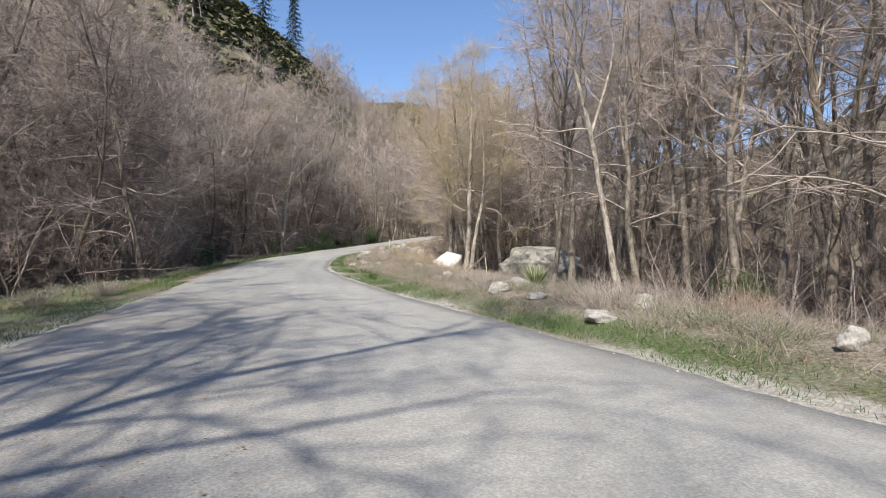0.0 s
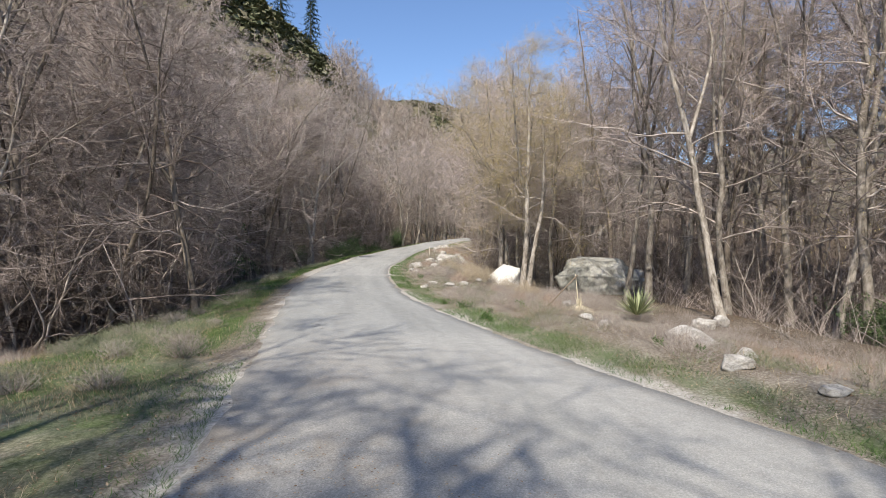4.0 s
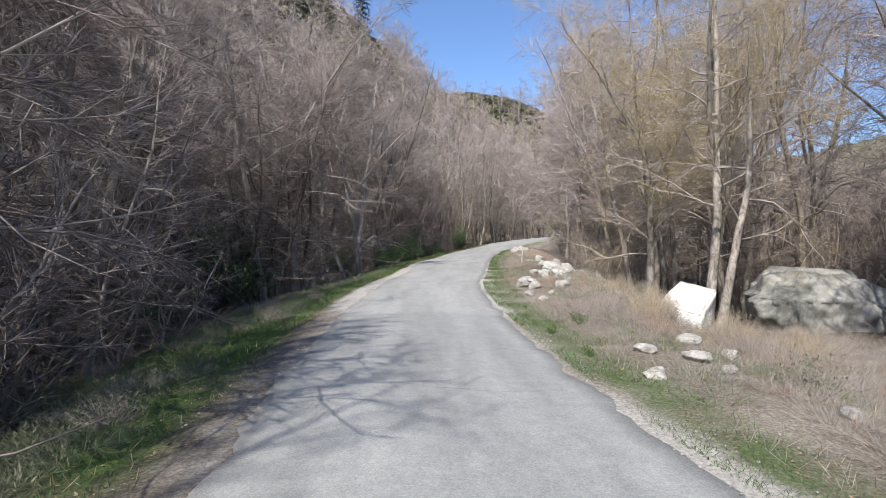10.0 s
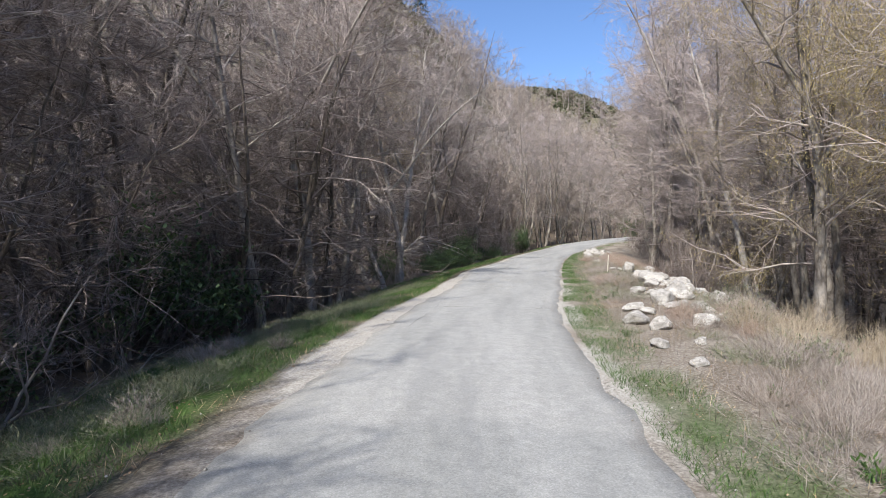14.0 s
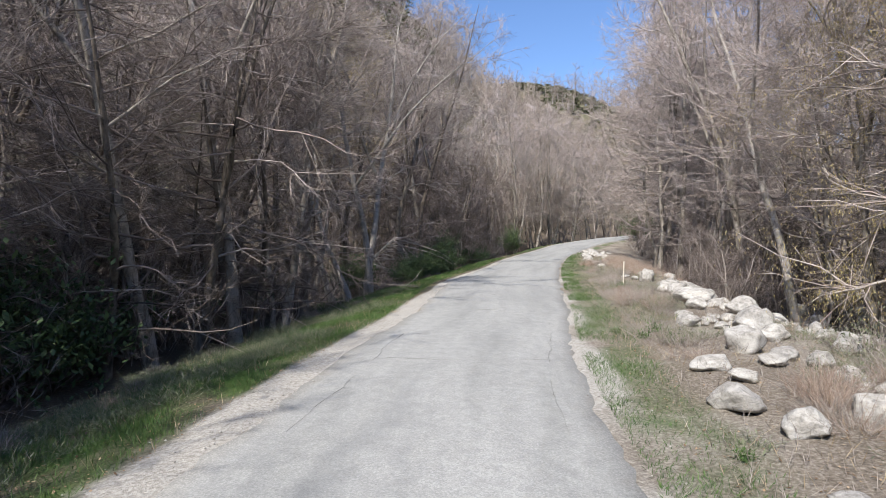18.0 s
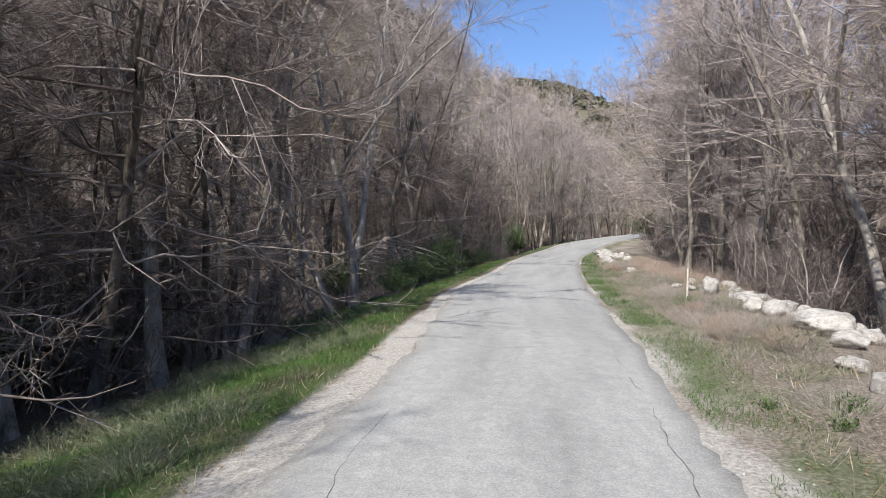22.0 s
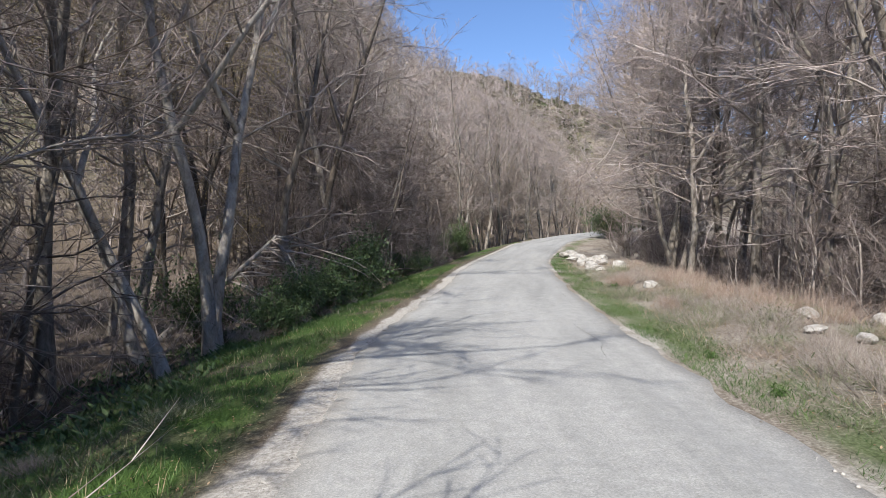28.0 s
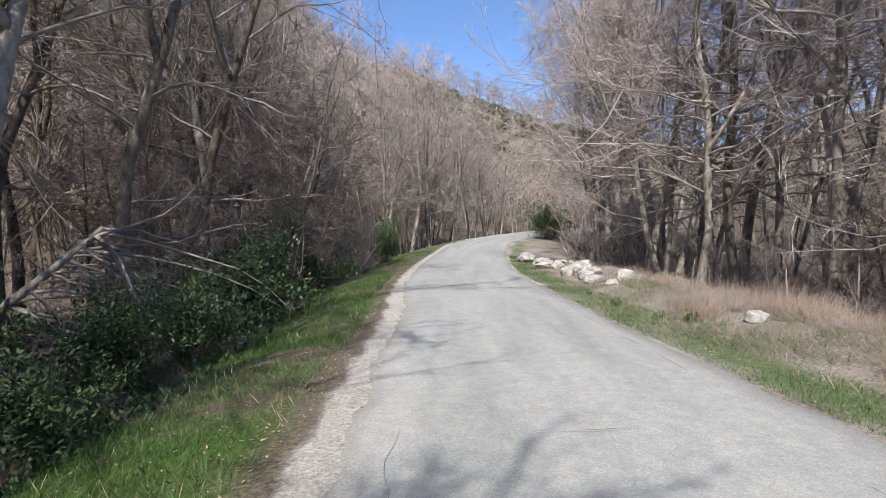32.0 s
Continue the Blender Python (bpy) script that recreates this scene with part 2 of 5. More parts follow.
HILL_SCRUB = varied("olive_brown_scrub", [(0.25, (0.12, 0.132, 0.072)), (0.5, (0.195, 0.205, 0.118)), (0.75, (0.29, 0.285, 0.195))], 0.12, 0.9, islands=True)
NEEDLE = varied("conifer_needle", [(0.25, (0.014, 0.028, 0.018)), (0.6, (0.03, 0.055, 0.03)), (0.8, (0.06, 0.085, 0.045))], 0.5, 0.8, islands=True)
GRASS = varied("fresh_green_grass", [(0.2, (0.028, 0.064, 0.014)), (0.5, (0.058, 0.112, 0.025)), (0.8, (0.10, 0.168, 0.045))], 0.8, 0.6, islands=True, spec=0.3)
STRAW = varied("dry_straw_grass", [(0.2, (0.20, 0.15, 0.085)), (0.5, (0.34, 0.27, 0.165)), (0.8, (0.52, 0.44, 0.31))], 0.8, 0.85, islands=True)
SHRUB = varied("grey_brown_dry_shrub", [(0.2, (0.14, 0.115, 0.097)), (0.5, (0.25, 0.217, 0.19)), (0.8, (0.40, 0.36, 0.325))], 0.9, 0.9, islands=True)
RUST = varied("rust_brown_dry_shrub", [(0.2, (0.15, 0.100, 0.075)), (0.5, (0.255, 0.195, 0.155)), (0.8, (0.40, 0.325, 0.27))], 0.9, 0.9, islands=True)
SAGE = varied("grey_green_sage_leaf", [(0.2, (0.08, 0.095, 0.055)), (0.5, (0.15, 0.165, 0.10)), (0.8, (0.26, 0.27, 0.18))], 1.5, 0.85, islands=True)
TAN = varied("tan_dry_brush", [(0.2, (0.17, 0.135, 0.092)), (0.5, (0.295, 0.245, 0.178)), (0.8, (0.44, 0.38, 0.29))], 0.9, 0.9, islands=True)
LITTER = varied("fallen_leaf", [(0.2, (0.12, 0.075, 0.042)), (0.5, (0.26, 0.175, 0.105)), (0.8, (0.42, 0.32, 0.21))], 3.0, 0.85, islands=True)
FAR_TWIG = varied("far_brown_twig", [(0.25, (0.12, 0.095, 0.080)), (0.5, (0.22, 0.180, 0.155)), (0.75, (0.33, 0.285, 0.25))], 0.4, 0.9, islands=True)
PALE_WOODS = varied("pale_far_twig", [(0.25, (0.19, 0.152, 0.128)), (0.5, (0.30, 0.25, 0.215)), (0.75, (0.42, 0.365, 0.32))], 0.3, 0.9, islands=True)
GRANITE = rock_material("white_granite", (0.56, 0.548, 0.52), (0.42, 0.405, 0.38), (0.20, 0.188, 0.168))
WHITE_ROCK = rock_material("fresh_white_granite", (0.80, 0.79, 0.76), (0.70, 0.69, 0.66), (0.50, 0.485, 0.455))
BOULDER = rock_material("lichened_grey_granite", (0.47, 0.462, 0.432), (0.30, 0.30, 0.275), (0.11, 0.112, 0.098))


def crack_material():
    return varied("crack_filled_with_dirt", [(0.40, (0.13, 0.128, 0.122)), (0.55, (0.26, 0.258, 0.248))], 3.0, 0.95)


CRACK = crack_material()
GRAVEL = varied("pale_gravel", [(0.2, (0.17, 0.158, 0.14)), (0.5, (0.32, 0.30, 0.272)), (0.8, (0.50, 0.48, 0.44))], 9.0, 0.9, islands=True)


# ---- mesh helpers ----
def mesh_from(name, verts, faces, mat, smooth=False):
    """verts (n,3), faces (m,3) or (m,4) arrays, or a list of mixed tuples."""
    me = bpy.data.meshes.new(name)
    if isinstance(faces, np.ndarray):
        k = faces.shape[1]
        me.vertices.add(len(verts))
        me.vertices.foreach_set("co", np.asarray(verts, np.float32).ravel())
        me.loops.add(faces.size)
        me.loops.foreach_set("vertex_index", faces.astype(np.int32).ravel())
        me.polygons.add(len(faces))
        me.polygons.foreach_set("loop_start", np.arange(0, faces.size, k, dtype=np.int32))
        me.update(calc_edges=True)
    else:
        me.from_pydata([tuple(v) for v in verts], [], faces)
    if smooth:
        me.polygons.foreach_set("use_smooth", np.ones(len(me.polygons), bool))
    me.materials.append(mat)
    me.update()
    return me


def piece(name, me, parent=None, label=""):
    ob = new(name, me)
    if parent is not None:
        ob.parent = parent
    if label:
        ob["label"] = label
    return ob


class Soup:
    """Gathers triangles for one mesh."""

    def __init__(self):
        self.v, self.f, self.n, self.slot, self.slots = [], [], 0, 0, []

    def add(self, v, f):
        self.v.append(np.asarray(v, float).reshape(-1, 3))
        self.f.append(np.asarray(f, int) + self.n)
        self.slots.append(np.full(len(self.f[-1]), self.slot, np.int32))
        self.n += len(self.v[-1])

    def mesh(self, name, *mats, smooth=False):
        me = mesh_from(name, np.concatenate(self.v), np.concatenate(self.f), mats[0], smooth)
        for mat in mats[1:]:
            me.materials.append(mat)
        if len(mats) > 1:
            me.polygons.foreach_set("material_index", np.concatenate(self.slots))
        return me

    def spread(self, places, scales, turns, talls=None):
        """One mesh's worth of many turned and scaled copies of what is gathered so far."""
        v, f = np.concatenate(self.v), np.concatenate(self.f)
        out = Soup()
        talls = scales if talls is None else talls
        c, s = np.cos(turns), np.sin(turns)
        x = (v[None, :, 0] * c[:, None] - v[None, :, 1] * s[:, None]) * scales[:, None] + places[:, 0:1]
        y = (v[None, :, 0] * s[:, None] + v[None, :, 1] * c[:, None]) * scales[:, None] + places[:, 1:2]
        z = v[None, :, 2] * talls[:, None] + places[:, 2:3]
        out.add(np.stack([x, y, z], -1), (f[None] + (len(v) * np.arange(len(places)))[:, None, None]).reshape(-1, 3))
        return out


def side_axes(d):
    d = d / (np.linalg.norm(d, axis=-1, keepdims=True) + 1e-9)
    ref = np.where(np.abs(d[..., 2:3]) > 0.9, np.array([1.0, 0, 0]), np.array([0, 0, 1.0]))
    a = np.cross(d, ref)
    a /= np.linalg.norm(a, axis=-1, keepdims=True) + 1e-9
    return a, np.cross(d, a)


def tube(soup, pts, radii, sides=5):
    """A tapering round tube along a path."""
    pts, radii = np.asarray(pts, float), np.asarray(radii, float)
    d = np.gradient(pts, axis=0)
    a, b = side_axes(d)
    ang = np.arange(sides) * 2 * np.pi / sides
    ring = pts[:, None] + radii[:, None, None] * (np.cos(ang)[None, :, None] * a[:, None] + np.sin(ang)[None, :, None] * b[:, None])
    k = len(pts)
    i, j = np.meshgrid(np.arange(k - 1), np.arange(sides), indexing="ij")
    p, q = (i * sides + j).ravel(), (i * sides + (j + 1) % sides).ravel()
    soup.add(ring.reshape(-1, 3), np.concatenate([np.stack([p, q, q + sides], 1), np.stack([p, q + sides, p + sides], 1)]))


def spikes(soup, base, tip, radius):
    """Many thin three-sided twigs at once, each running to a point."""
    base, tip = np.asarray(base, float), np.asarray(tip, float)
    a, b = side_axes(tip - base)
    r = np.broadcast_to(np.asarray(radius, float), (len(base),))[:, None]
    v = np.stack([base + r * a, base - r * (0.5 * a - 0.87 * b), base - r * (0.5 * a + 0.87 * b), tip], 1).reshape(-1, 3)
    o = 4 * np.arange(len(base))[:, None]
    soup.add(v, np.concatenate([o + [0, 1, 3], o + [1, 2, 3], o + [2, 0, 3]]))


def blades(soup, base, tip, width, turn):
    """Flat grass blades or leaves: a kite of two triangles from base to tip."""
    base, tip = np.asarray(base, float), np.asarray(tip, float)
    across = np.stack([np.cos(turn), np.sin(turn), 0 * turn], 1) * np.broadcast_to(np.asarray(width, float), (len(base),))[:, None]
    mid = base + (tip - base) * 0.45
    v = np.stack([base, mid + across, tip, mid - across], 1).reshape(-1, 3)
    o = 4 * np.arange(len(base))[:, None]
    soup.add(v, np.concatenate([o + [0, 1, 2], o + [0, 2, 3]]))


def smooth(a, b, v):
    t = np.clip((np.asarray(v, float) - a) / (b - a), 0, 1)
    return t * t * (3 - 2 * t)


def lump(x, y, scale, seed=0):
    """Cheap smooth noise in -1..1 from sines."""
    x, y = np.asarray(x, float) / scale + seed * 3.1, np.asarray(y, float) / scale - seed * 1.7
    return (np.sin(x * 1.7 + 1.3 * np.sin(y * 1.1 + seed)) + np.sin(y * 1.9 + 1.1 * np.sin(x * 0.8 + 2)) + np.sin((x + y) * 1.27 + 0.7)) / 3


# ---- the lie of the land ----
LY = [-60, -20, 0, 4, 8, 13, 17, 20, 25, 30, 34, 38, 42, 46, 50, 54, 58, 62, 66, 70, 74, 78, 84, 90, 100, 130]
LX = [15, 2.5, -2.6, -3.15, -3.5, -4.1, -4.5, -4.8, -5.0, -4.95, -4.72, -4.28, -4.16, -4.05, -3.32, -2.45, -1.85, -1.0, 0.05, 1.2, 2.5, 3.8, 6.6, 10, 17, 44]
RY = [-60, -20, 0, 3.6, 7, 10, 12.5, 15, 17, 20, 24, 28, 32, 36, 40, 44, 48, 52, 56, 60, 64, 68, 72, 76, 80, 86, 92, 100, 130]
RX = [21, 9, 3.4, 2.3, 1.37, 0.4, -0.2, -0.88, -1.24, -1.63, -1.88, -1.93, -1.84, -1.43, -0.9, -0.5, 0.0, 0.5, 1.15, 1.9, 2.75, 4.0, 5.3, 6.7, 8.3, 11.6, 15, 20.5, 47]
ZY = [-60, -20, 0, 10, 20, 30, 40, 50, 60, 70, 80, 92, 110, 140]
ZZ = [-0.9, -0.3, 0.0, 0.19, 0.43, 0.69, 0.93, 1.20, 1.59, 2.07, 2.76, 3.55, 4.7, 6.2]


def soften(ys, vs):
    fine = np.arange(-60, 131, 0.5)
    v = np.interp(fine, ys, vs)
    k = np.hanning(11)
    return fine, np.convolve(np.pad(v, 5, mode="edge"), k / k.sum(), "valid")


FY, FL = soften(LY, LX)
_, FR = soften(RY, RX)
_, FZ = soften(ZY, ZZ)
left_edge = lambda y: np.interp(y, FY, FL)
right_edge = lambda y: np.interp(y, FY, FR)
road_z = lambda y: np.interp(y, FY, FZ)


def hills(x, y):
    x, y = np.asarray(x, float), np.asarray(y, float)
    # the spur across the head of the valley, its foot along the bend of the road
    inner = left_edge(np.minimum(y, 130)) + 0.9 * np.maximum(0, y - 130)
    crest = np.interp(x, [-140, -60, -28, -13, -2, 8, 18, 30, 50, 90], [104, 70, 48, 37, 27, 24, 20, 15, 8, 3])
    a = crest * smooth(5, 47, 0.75 * (inner - x)) * smooth(66, 122, y)
    # the rounded hill behind it
    d = np.interp(x, [-80, 0, 10, 22, 33, 44, 70, 120], [52, 53, 54, 51, 46, 41, 33, 26]) * smooth(158, 222, y + 0.2 * np.abs(x - 10))
    b = 0.62 * np.maximum(0, -x - 24)
    b = 95 * np.tanh(b / 95)
    c = 0.5 * np.maximum(0, x - 42 - 0.1 * np.maximum(0, y - 60))
    c = 48 * np.tanh(c / 48)
    h = np.maximum(np.maximum(a, b), np.maximum(c, d))
    far = smooth(900, 1800, np.hypot(x, y))
    return h * (1 - far) + smooth(3, 18, h) * (0.7 * lump(x, y, 9, 3) + 1.2 * lump(x, y, 30, 5)) * (1 - far)


def ground_z(x, y):
    x, y = np.asarray(x, float), np.asarray(y, float)
    le, re, z = left_edge(y), right_edge(y), road_z(y)
    dl, dr = le - x, x - re
    bank = smooth(9, 17, y)
    deep = 1.05 + 0.45 * smooth(38, 48, y)
    left = -bank * (0.08 * smooth(0.1, 0.9, dl) + 0.6 * smooth(0.8, 3.6, dl) + (deep - 0.5) * smooth(3.2, 5.6, dl)) - (1 - bank) * 0.03 * np.clip(dl, 0, 8)
    left = left + 0.05 * lump(x, y, 0.9, 1) * smooth(0.5, 1.5, dl) + 0.12 * lump(x, y, 3.5, 2) * smooth(1.5, 4, dl)
    m2 = smooth(24, 34, y)
    near = (0.16 - 0.17 * smooth(14, 18, y)) * smooth(0.3, 1.5, dr) * (1 - smooth(2, 4, dr)) - 0.78 * smooth(1.5, 5.2, dr) - 0.4 * smooth(6.8, 9.5, dr) - 0.75 * smooth(12, 15, dr) + 1.4 * smooth(21, 27, dr)
    far = 0.14 * smooth(0.4, 1.8, dr) - 1.68 * smooth(3.0, 6.6, dr) + 1.0 * smooth(14, 20, dr)
    past = smooth(60, 70, y)
    far = far * (1 - past) + past * (-0.05 * np.clip(dr, 0, 2) - 0.9 * smooth(2, 6, dr))
    right = near * (1 - m2) + far * m2
    right = right + 0.04 * lump(x, y, 0.8, 4) * smooth(0.4, 1.2, dr) + 0.12 * lump(x, y, 3.0, 6) * smooth(2, 4, dr)
    base = np.where(dl > 0, left, np.where(dr > 0, right, -0.06 * smooth(0.15, 0.6, np.minimum(-dl, -dr))))
    return z + base + hills(x, y)


def grid_steps(fine_lo, fine_hi, step, far):
    out = list(np.arange(fine_lo, fine_hi + 1e-6, step))
    s, v = step, fine_hi
    hi = []
    while v < far:
        s *= 1.16
        v += s
        hi.append(v)
    s, v = step, fine_lo
    lo = []
    while v > -far:
        s *= 1.16
        v -= s
        lo.append(v)
    return np.array(lo[::-1] + out + hi)


def build_ground():
    xs, ys = grid_steps(-10, 9, 0.25, 2600), grid_steps(-6, 74, 0.33, 2600)
    gx, gy = np.meshgrid(xs, ys)
    z = ground_z(gx, gy)
    v = np.stack([gx, gy, z], -1).reshape(-1, 3)
    w = len(xs)
    i, j = np.meshgrid(np.arange(len(ys) - 1), np.arange(w - 1), indexing="ij")
    a = (i * w + j).ravel()
    me = mesh_from("ground", v, np.stack([a, a + 1, a + w + 1, a + w], 1), GROUND, True)
    x, y = v[:, 0], v[:, 1]
    dl, dr = left_edge(y) - x, x - right_edge(y)
    bank = smooth(9, 17, y)
    green = np.where(dl > 0, smooth(0.3, 0.9, dl) * (1 - smooth(3.0, 4.4, dl)) * bank + (1 - bank) * smooth(0.3, 1.0, dl) * 0.75 * (1 - smooth(2.2, 4.5, dl)), 0.7 * smooth(0.12, 0.35, dr) * (1 - smooth(0.75, 1.15, dr)))
    dry = np.where(dl > 0, (1 - bank) * 0.9 + 0.2 * bank, 1 - smooth(7, 10, dr))
    turnout = (1 - smooth(10, 15, y)) * (dl > 0)
    sand = np.where(dl > 0, (1 - smooth(0.05, 0.75 - 0.3 * turnout - 0.42 * smooth(40.5, 43.5, y), dl)) * (1 - 0.5 * turnout) * (1 - 0.85 * smooth(9.5, 11.5, y) * (1 - smooth(26, 29, y))), (0.95 - 0.95 * smooth(0.05, 0.5, dr)) * np.clip(0.4 + 0.9 * lump(x, y, 1.4, 9), 0.08, 1) * (1 - 0.65 * smooth(37, 39, y)) * (1 - 0.6 * smooth(17, 19, y) * (1 - smooth(27, 30, y))))
    for name, data in (("green", green), ("dry", dry), ("sand", np.clip(sand, 0, 1)), ("hill", smooth(2, 10, hills(x, y)))):
        me.attributes.new(name, "FLOAT", "POINT").data.foreach_set("value", np.asarray(data, np.float32))
    tagged(piece("ground", me), "grassy verge, dry soil and wooded canyon slopes beside the road", "ground", kind="structure")


def build_road():
    ys = np.arange(-40, 118, 0.2)
    us = np.linspace(0, 1, 15)
    le, re, z = left_edge(ys), right_edge(ys), road_z(ys)
    rag_l = 0.05 * lump(ys, ys * 0, 0.35, 1) + 0.05 * lump(ys, ys * 0, 1.7, 2)
    rag_r = 0.05 * lump(ys, ys * 0, 0.4, 3) + 0.05 * lump(ys, ys * 0, 1.5, 4)
    rag = np.random.default_rng(31)
    le, re = le + rag_l + rag.normal(0, 0.022, len(ys)), re + rag_r + rag.normal(0, 0.022, len(ys))
    x = le[:, None] + (re - le)[:, None] * us
    zz = z[:, None] + 0.022 + 0.035 * (1 - (2 * us - 1) ** 2)[None] + 0.008 * lump(x, ys[:, None] + 0 * x, 1.3, 5)
    top = np.stack([x, ys[:, None] + 0 * x, zz], -1)
    skirt_l, skirt_r = top[:, :1].copy(), top[:, -1:].copy()
    skirt_l[..., 2] -= 0.14
    skirt_r[..., 2] -= 0.14
    skirt_l[..., 0] -= 0.06
    skirt_r[..., 0] += 0.06
    v = np.concatenate([skirt_l, top, skirt_r], 1)
    w = v.shape[1]
    i, j = np.meshgrid(np.arange(len(ys) - 1), np.arange(w - 1), indexing="ij")
    a = (i * w + j).ravel()
    me = mesh_from("road", v.reshape(-1, 3), np.stack([a, a + 1, a + w + 1, a + w], 1), ASPHALT, True)
    uu = np.concatenate([[0], us, [1]])
    edge = np.minimum(uu, 1 - uu)
    yy = np.repeat(ys, w)
    e = np.tile(edge, len(ys))
    left = np.tile(1 - uu, len(ys))
    turnout = (1 - smooth(9, 13.5, yy)) * (0.25 + 0.75 * smooth(0.35, 0.75, left))
    grit = np.clip(0.55 * (1 - smooth(0.0, 0.09, e)) + 0.75 * turnout, 0, 1)
    me.attributes.new("grit", "FLOAT", "POINT").data.foreach_set("value", np.asarray(grit, np.float32))
    xx = np.tile(uu, len(ys))
    wide = np.repeat(re - le, w)
    me.attributes.new("across", "FLOAT", "POINT").data.foreach_set("value", np.asarray(xx * wide, np.float32))
    overlay = smooth(11.5, 13, yy + 0.5 * lump(xx * 3, yy, 0.8, 7)) * (1 - smooth(25.7, 25.9, yy + 0.35 * lump(xx * 4, yy * 0.2, 0.7, 8)))
    me.attributes.new("overlay", "FLOAT", "POINT").data.foreach_set("value", np.asarray(overlay, np.float32))
    return tagged(piece("road", me), "narrow worn grey asphalt road with cracks and ragged edges", "road", kind="structure")


def surface(x, y):
    u = np.clip((x - left_edge(y)) / (right_edge(y) - left_edge(y)), 0, 1)
    return road_z(y) + 0.022 + 0.035 * (1 - (2 * u - 1) ** 2)


build_ground()
road = build_road()


# ---- trees ----
def branch_path(start, way, length, bend, n, r, droop=0.0):
    """A wandering path that keeps its heading and turns up or down a little."""
    pts, d = [np.array(start, float)], np.array(way, float)
    d /= np.linalg.norm(d)
    step = length / n
    for _ in range(n):
        d = d + r.normal(0, bend, 3) + np.array([0, 0, droop])
        d /= np.linalg.norm(d)
        pts.append(pts[-1] + d * step)
    return np.array(pts)


def along(pts, t):
    k = t * (len(pts) - 1)
    i = np.minimum(k.astype(int), len(pts) - 2)
    f = (k - i)[:, None]
    return pts[i] * (1 - f) + pts[i + 1] * f, pts[i + 1] - pts[i]


def twig_fan(soup, pts, count, length, radius, r, lo=0.15, lift=0.0, wild=0.55):
    """Side twigs along a branch, each forked once."""
    t = lo + (1 - lo) * r.random(count)
    base, d = along(pts, t)
    d = d / np.linalg.norm(d, axis=1, keepdims=True)
    way = 0.8 * d + r.normal(0, wild, (count, 3)) + np.array([0, 0, lift])
    way /= np.linalg.norm(way, axis=1, keepdims=True)
    ln = length * (0.45 + 0.8 * r.random(count)) * (1.15 - 0.5 * t)
    tip = base + way * ln[:, None]
    spikes(soup, base, tip, radius)
    mid = base + way * (ln * (0.25 + 0.35 * r.random(count)))[:, None]
    w2 = way + r.normal(0, 0.75 * wild, (count, 3))
    w2 /= np.linalg.norm(w2, axis=1, keepdims=True)
    tip2 = mid + w2 * (0.65 * ln)[:, None]
    spikes(soup, mid, tip2, radius * 0.75)
    return np.concatenate([tip, tip2, mid])


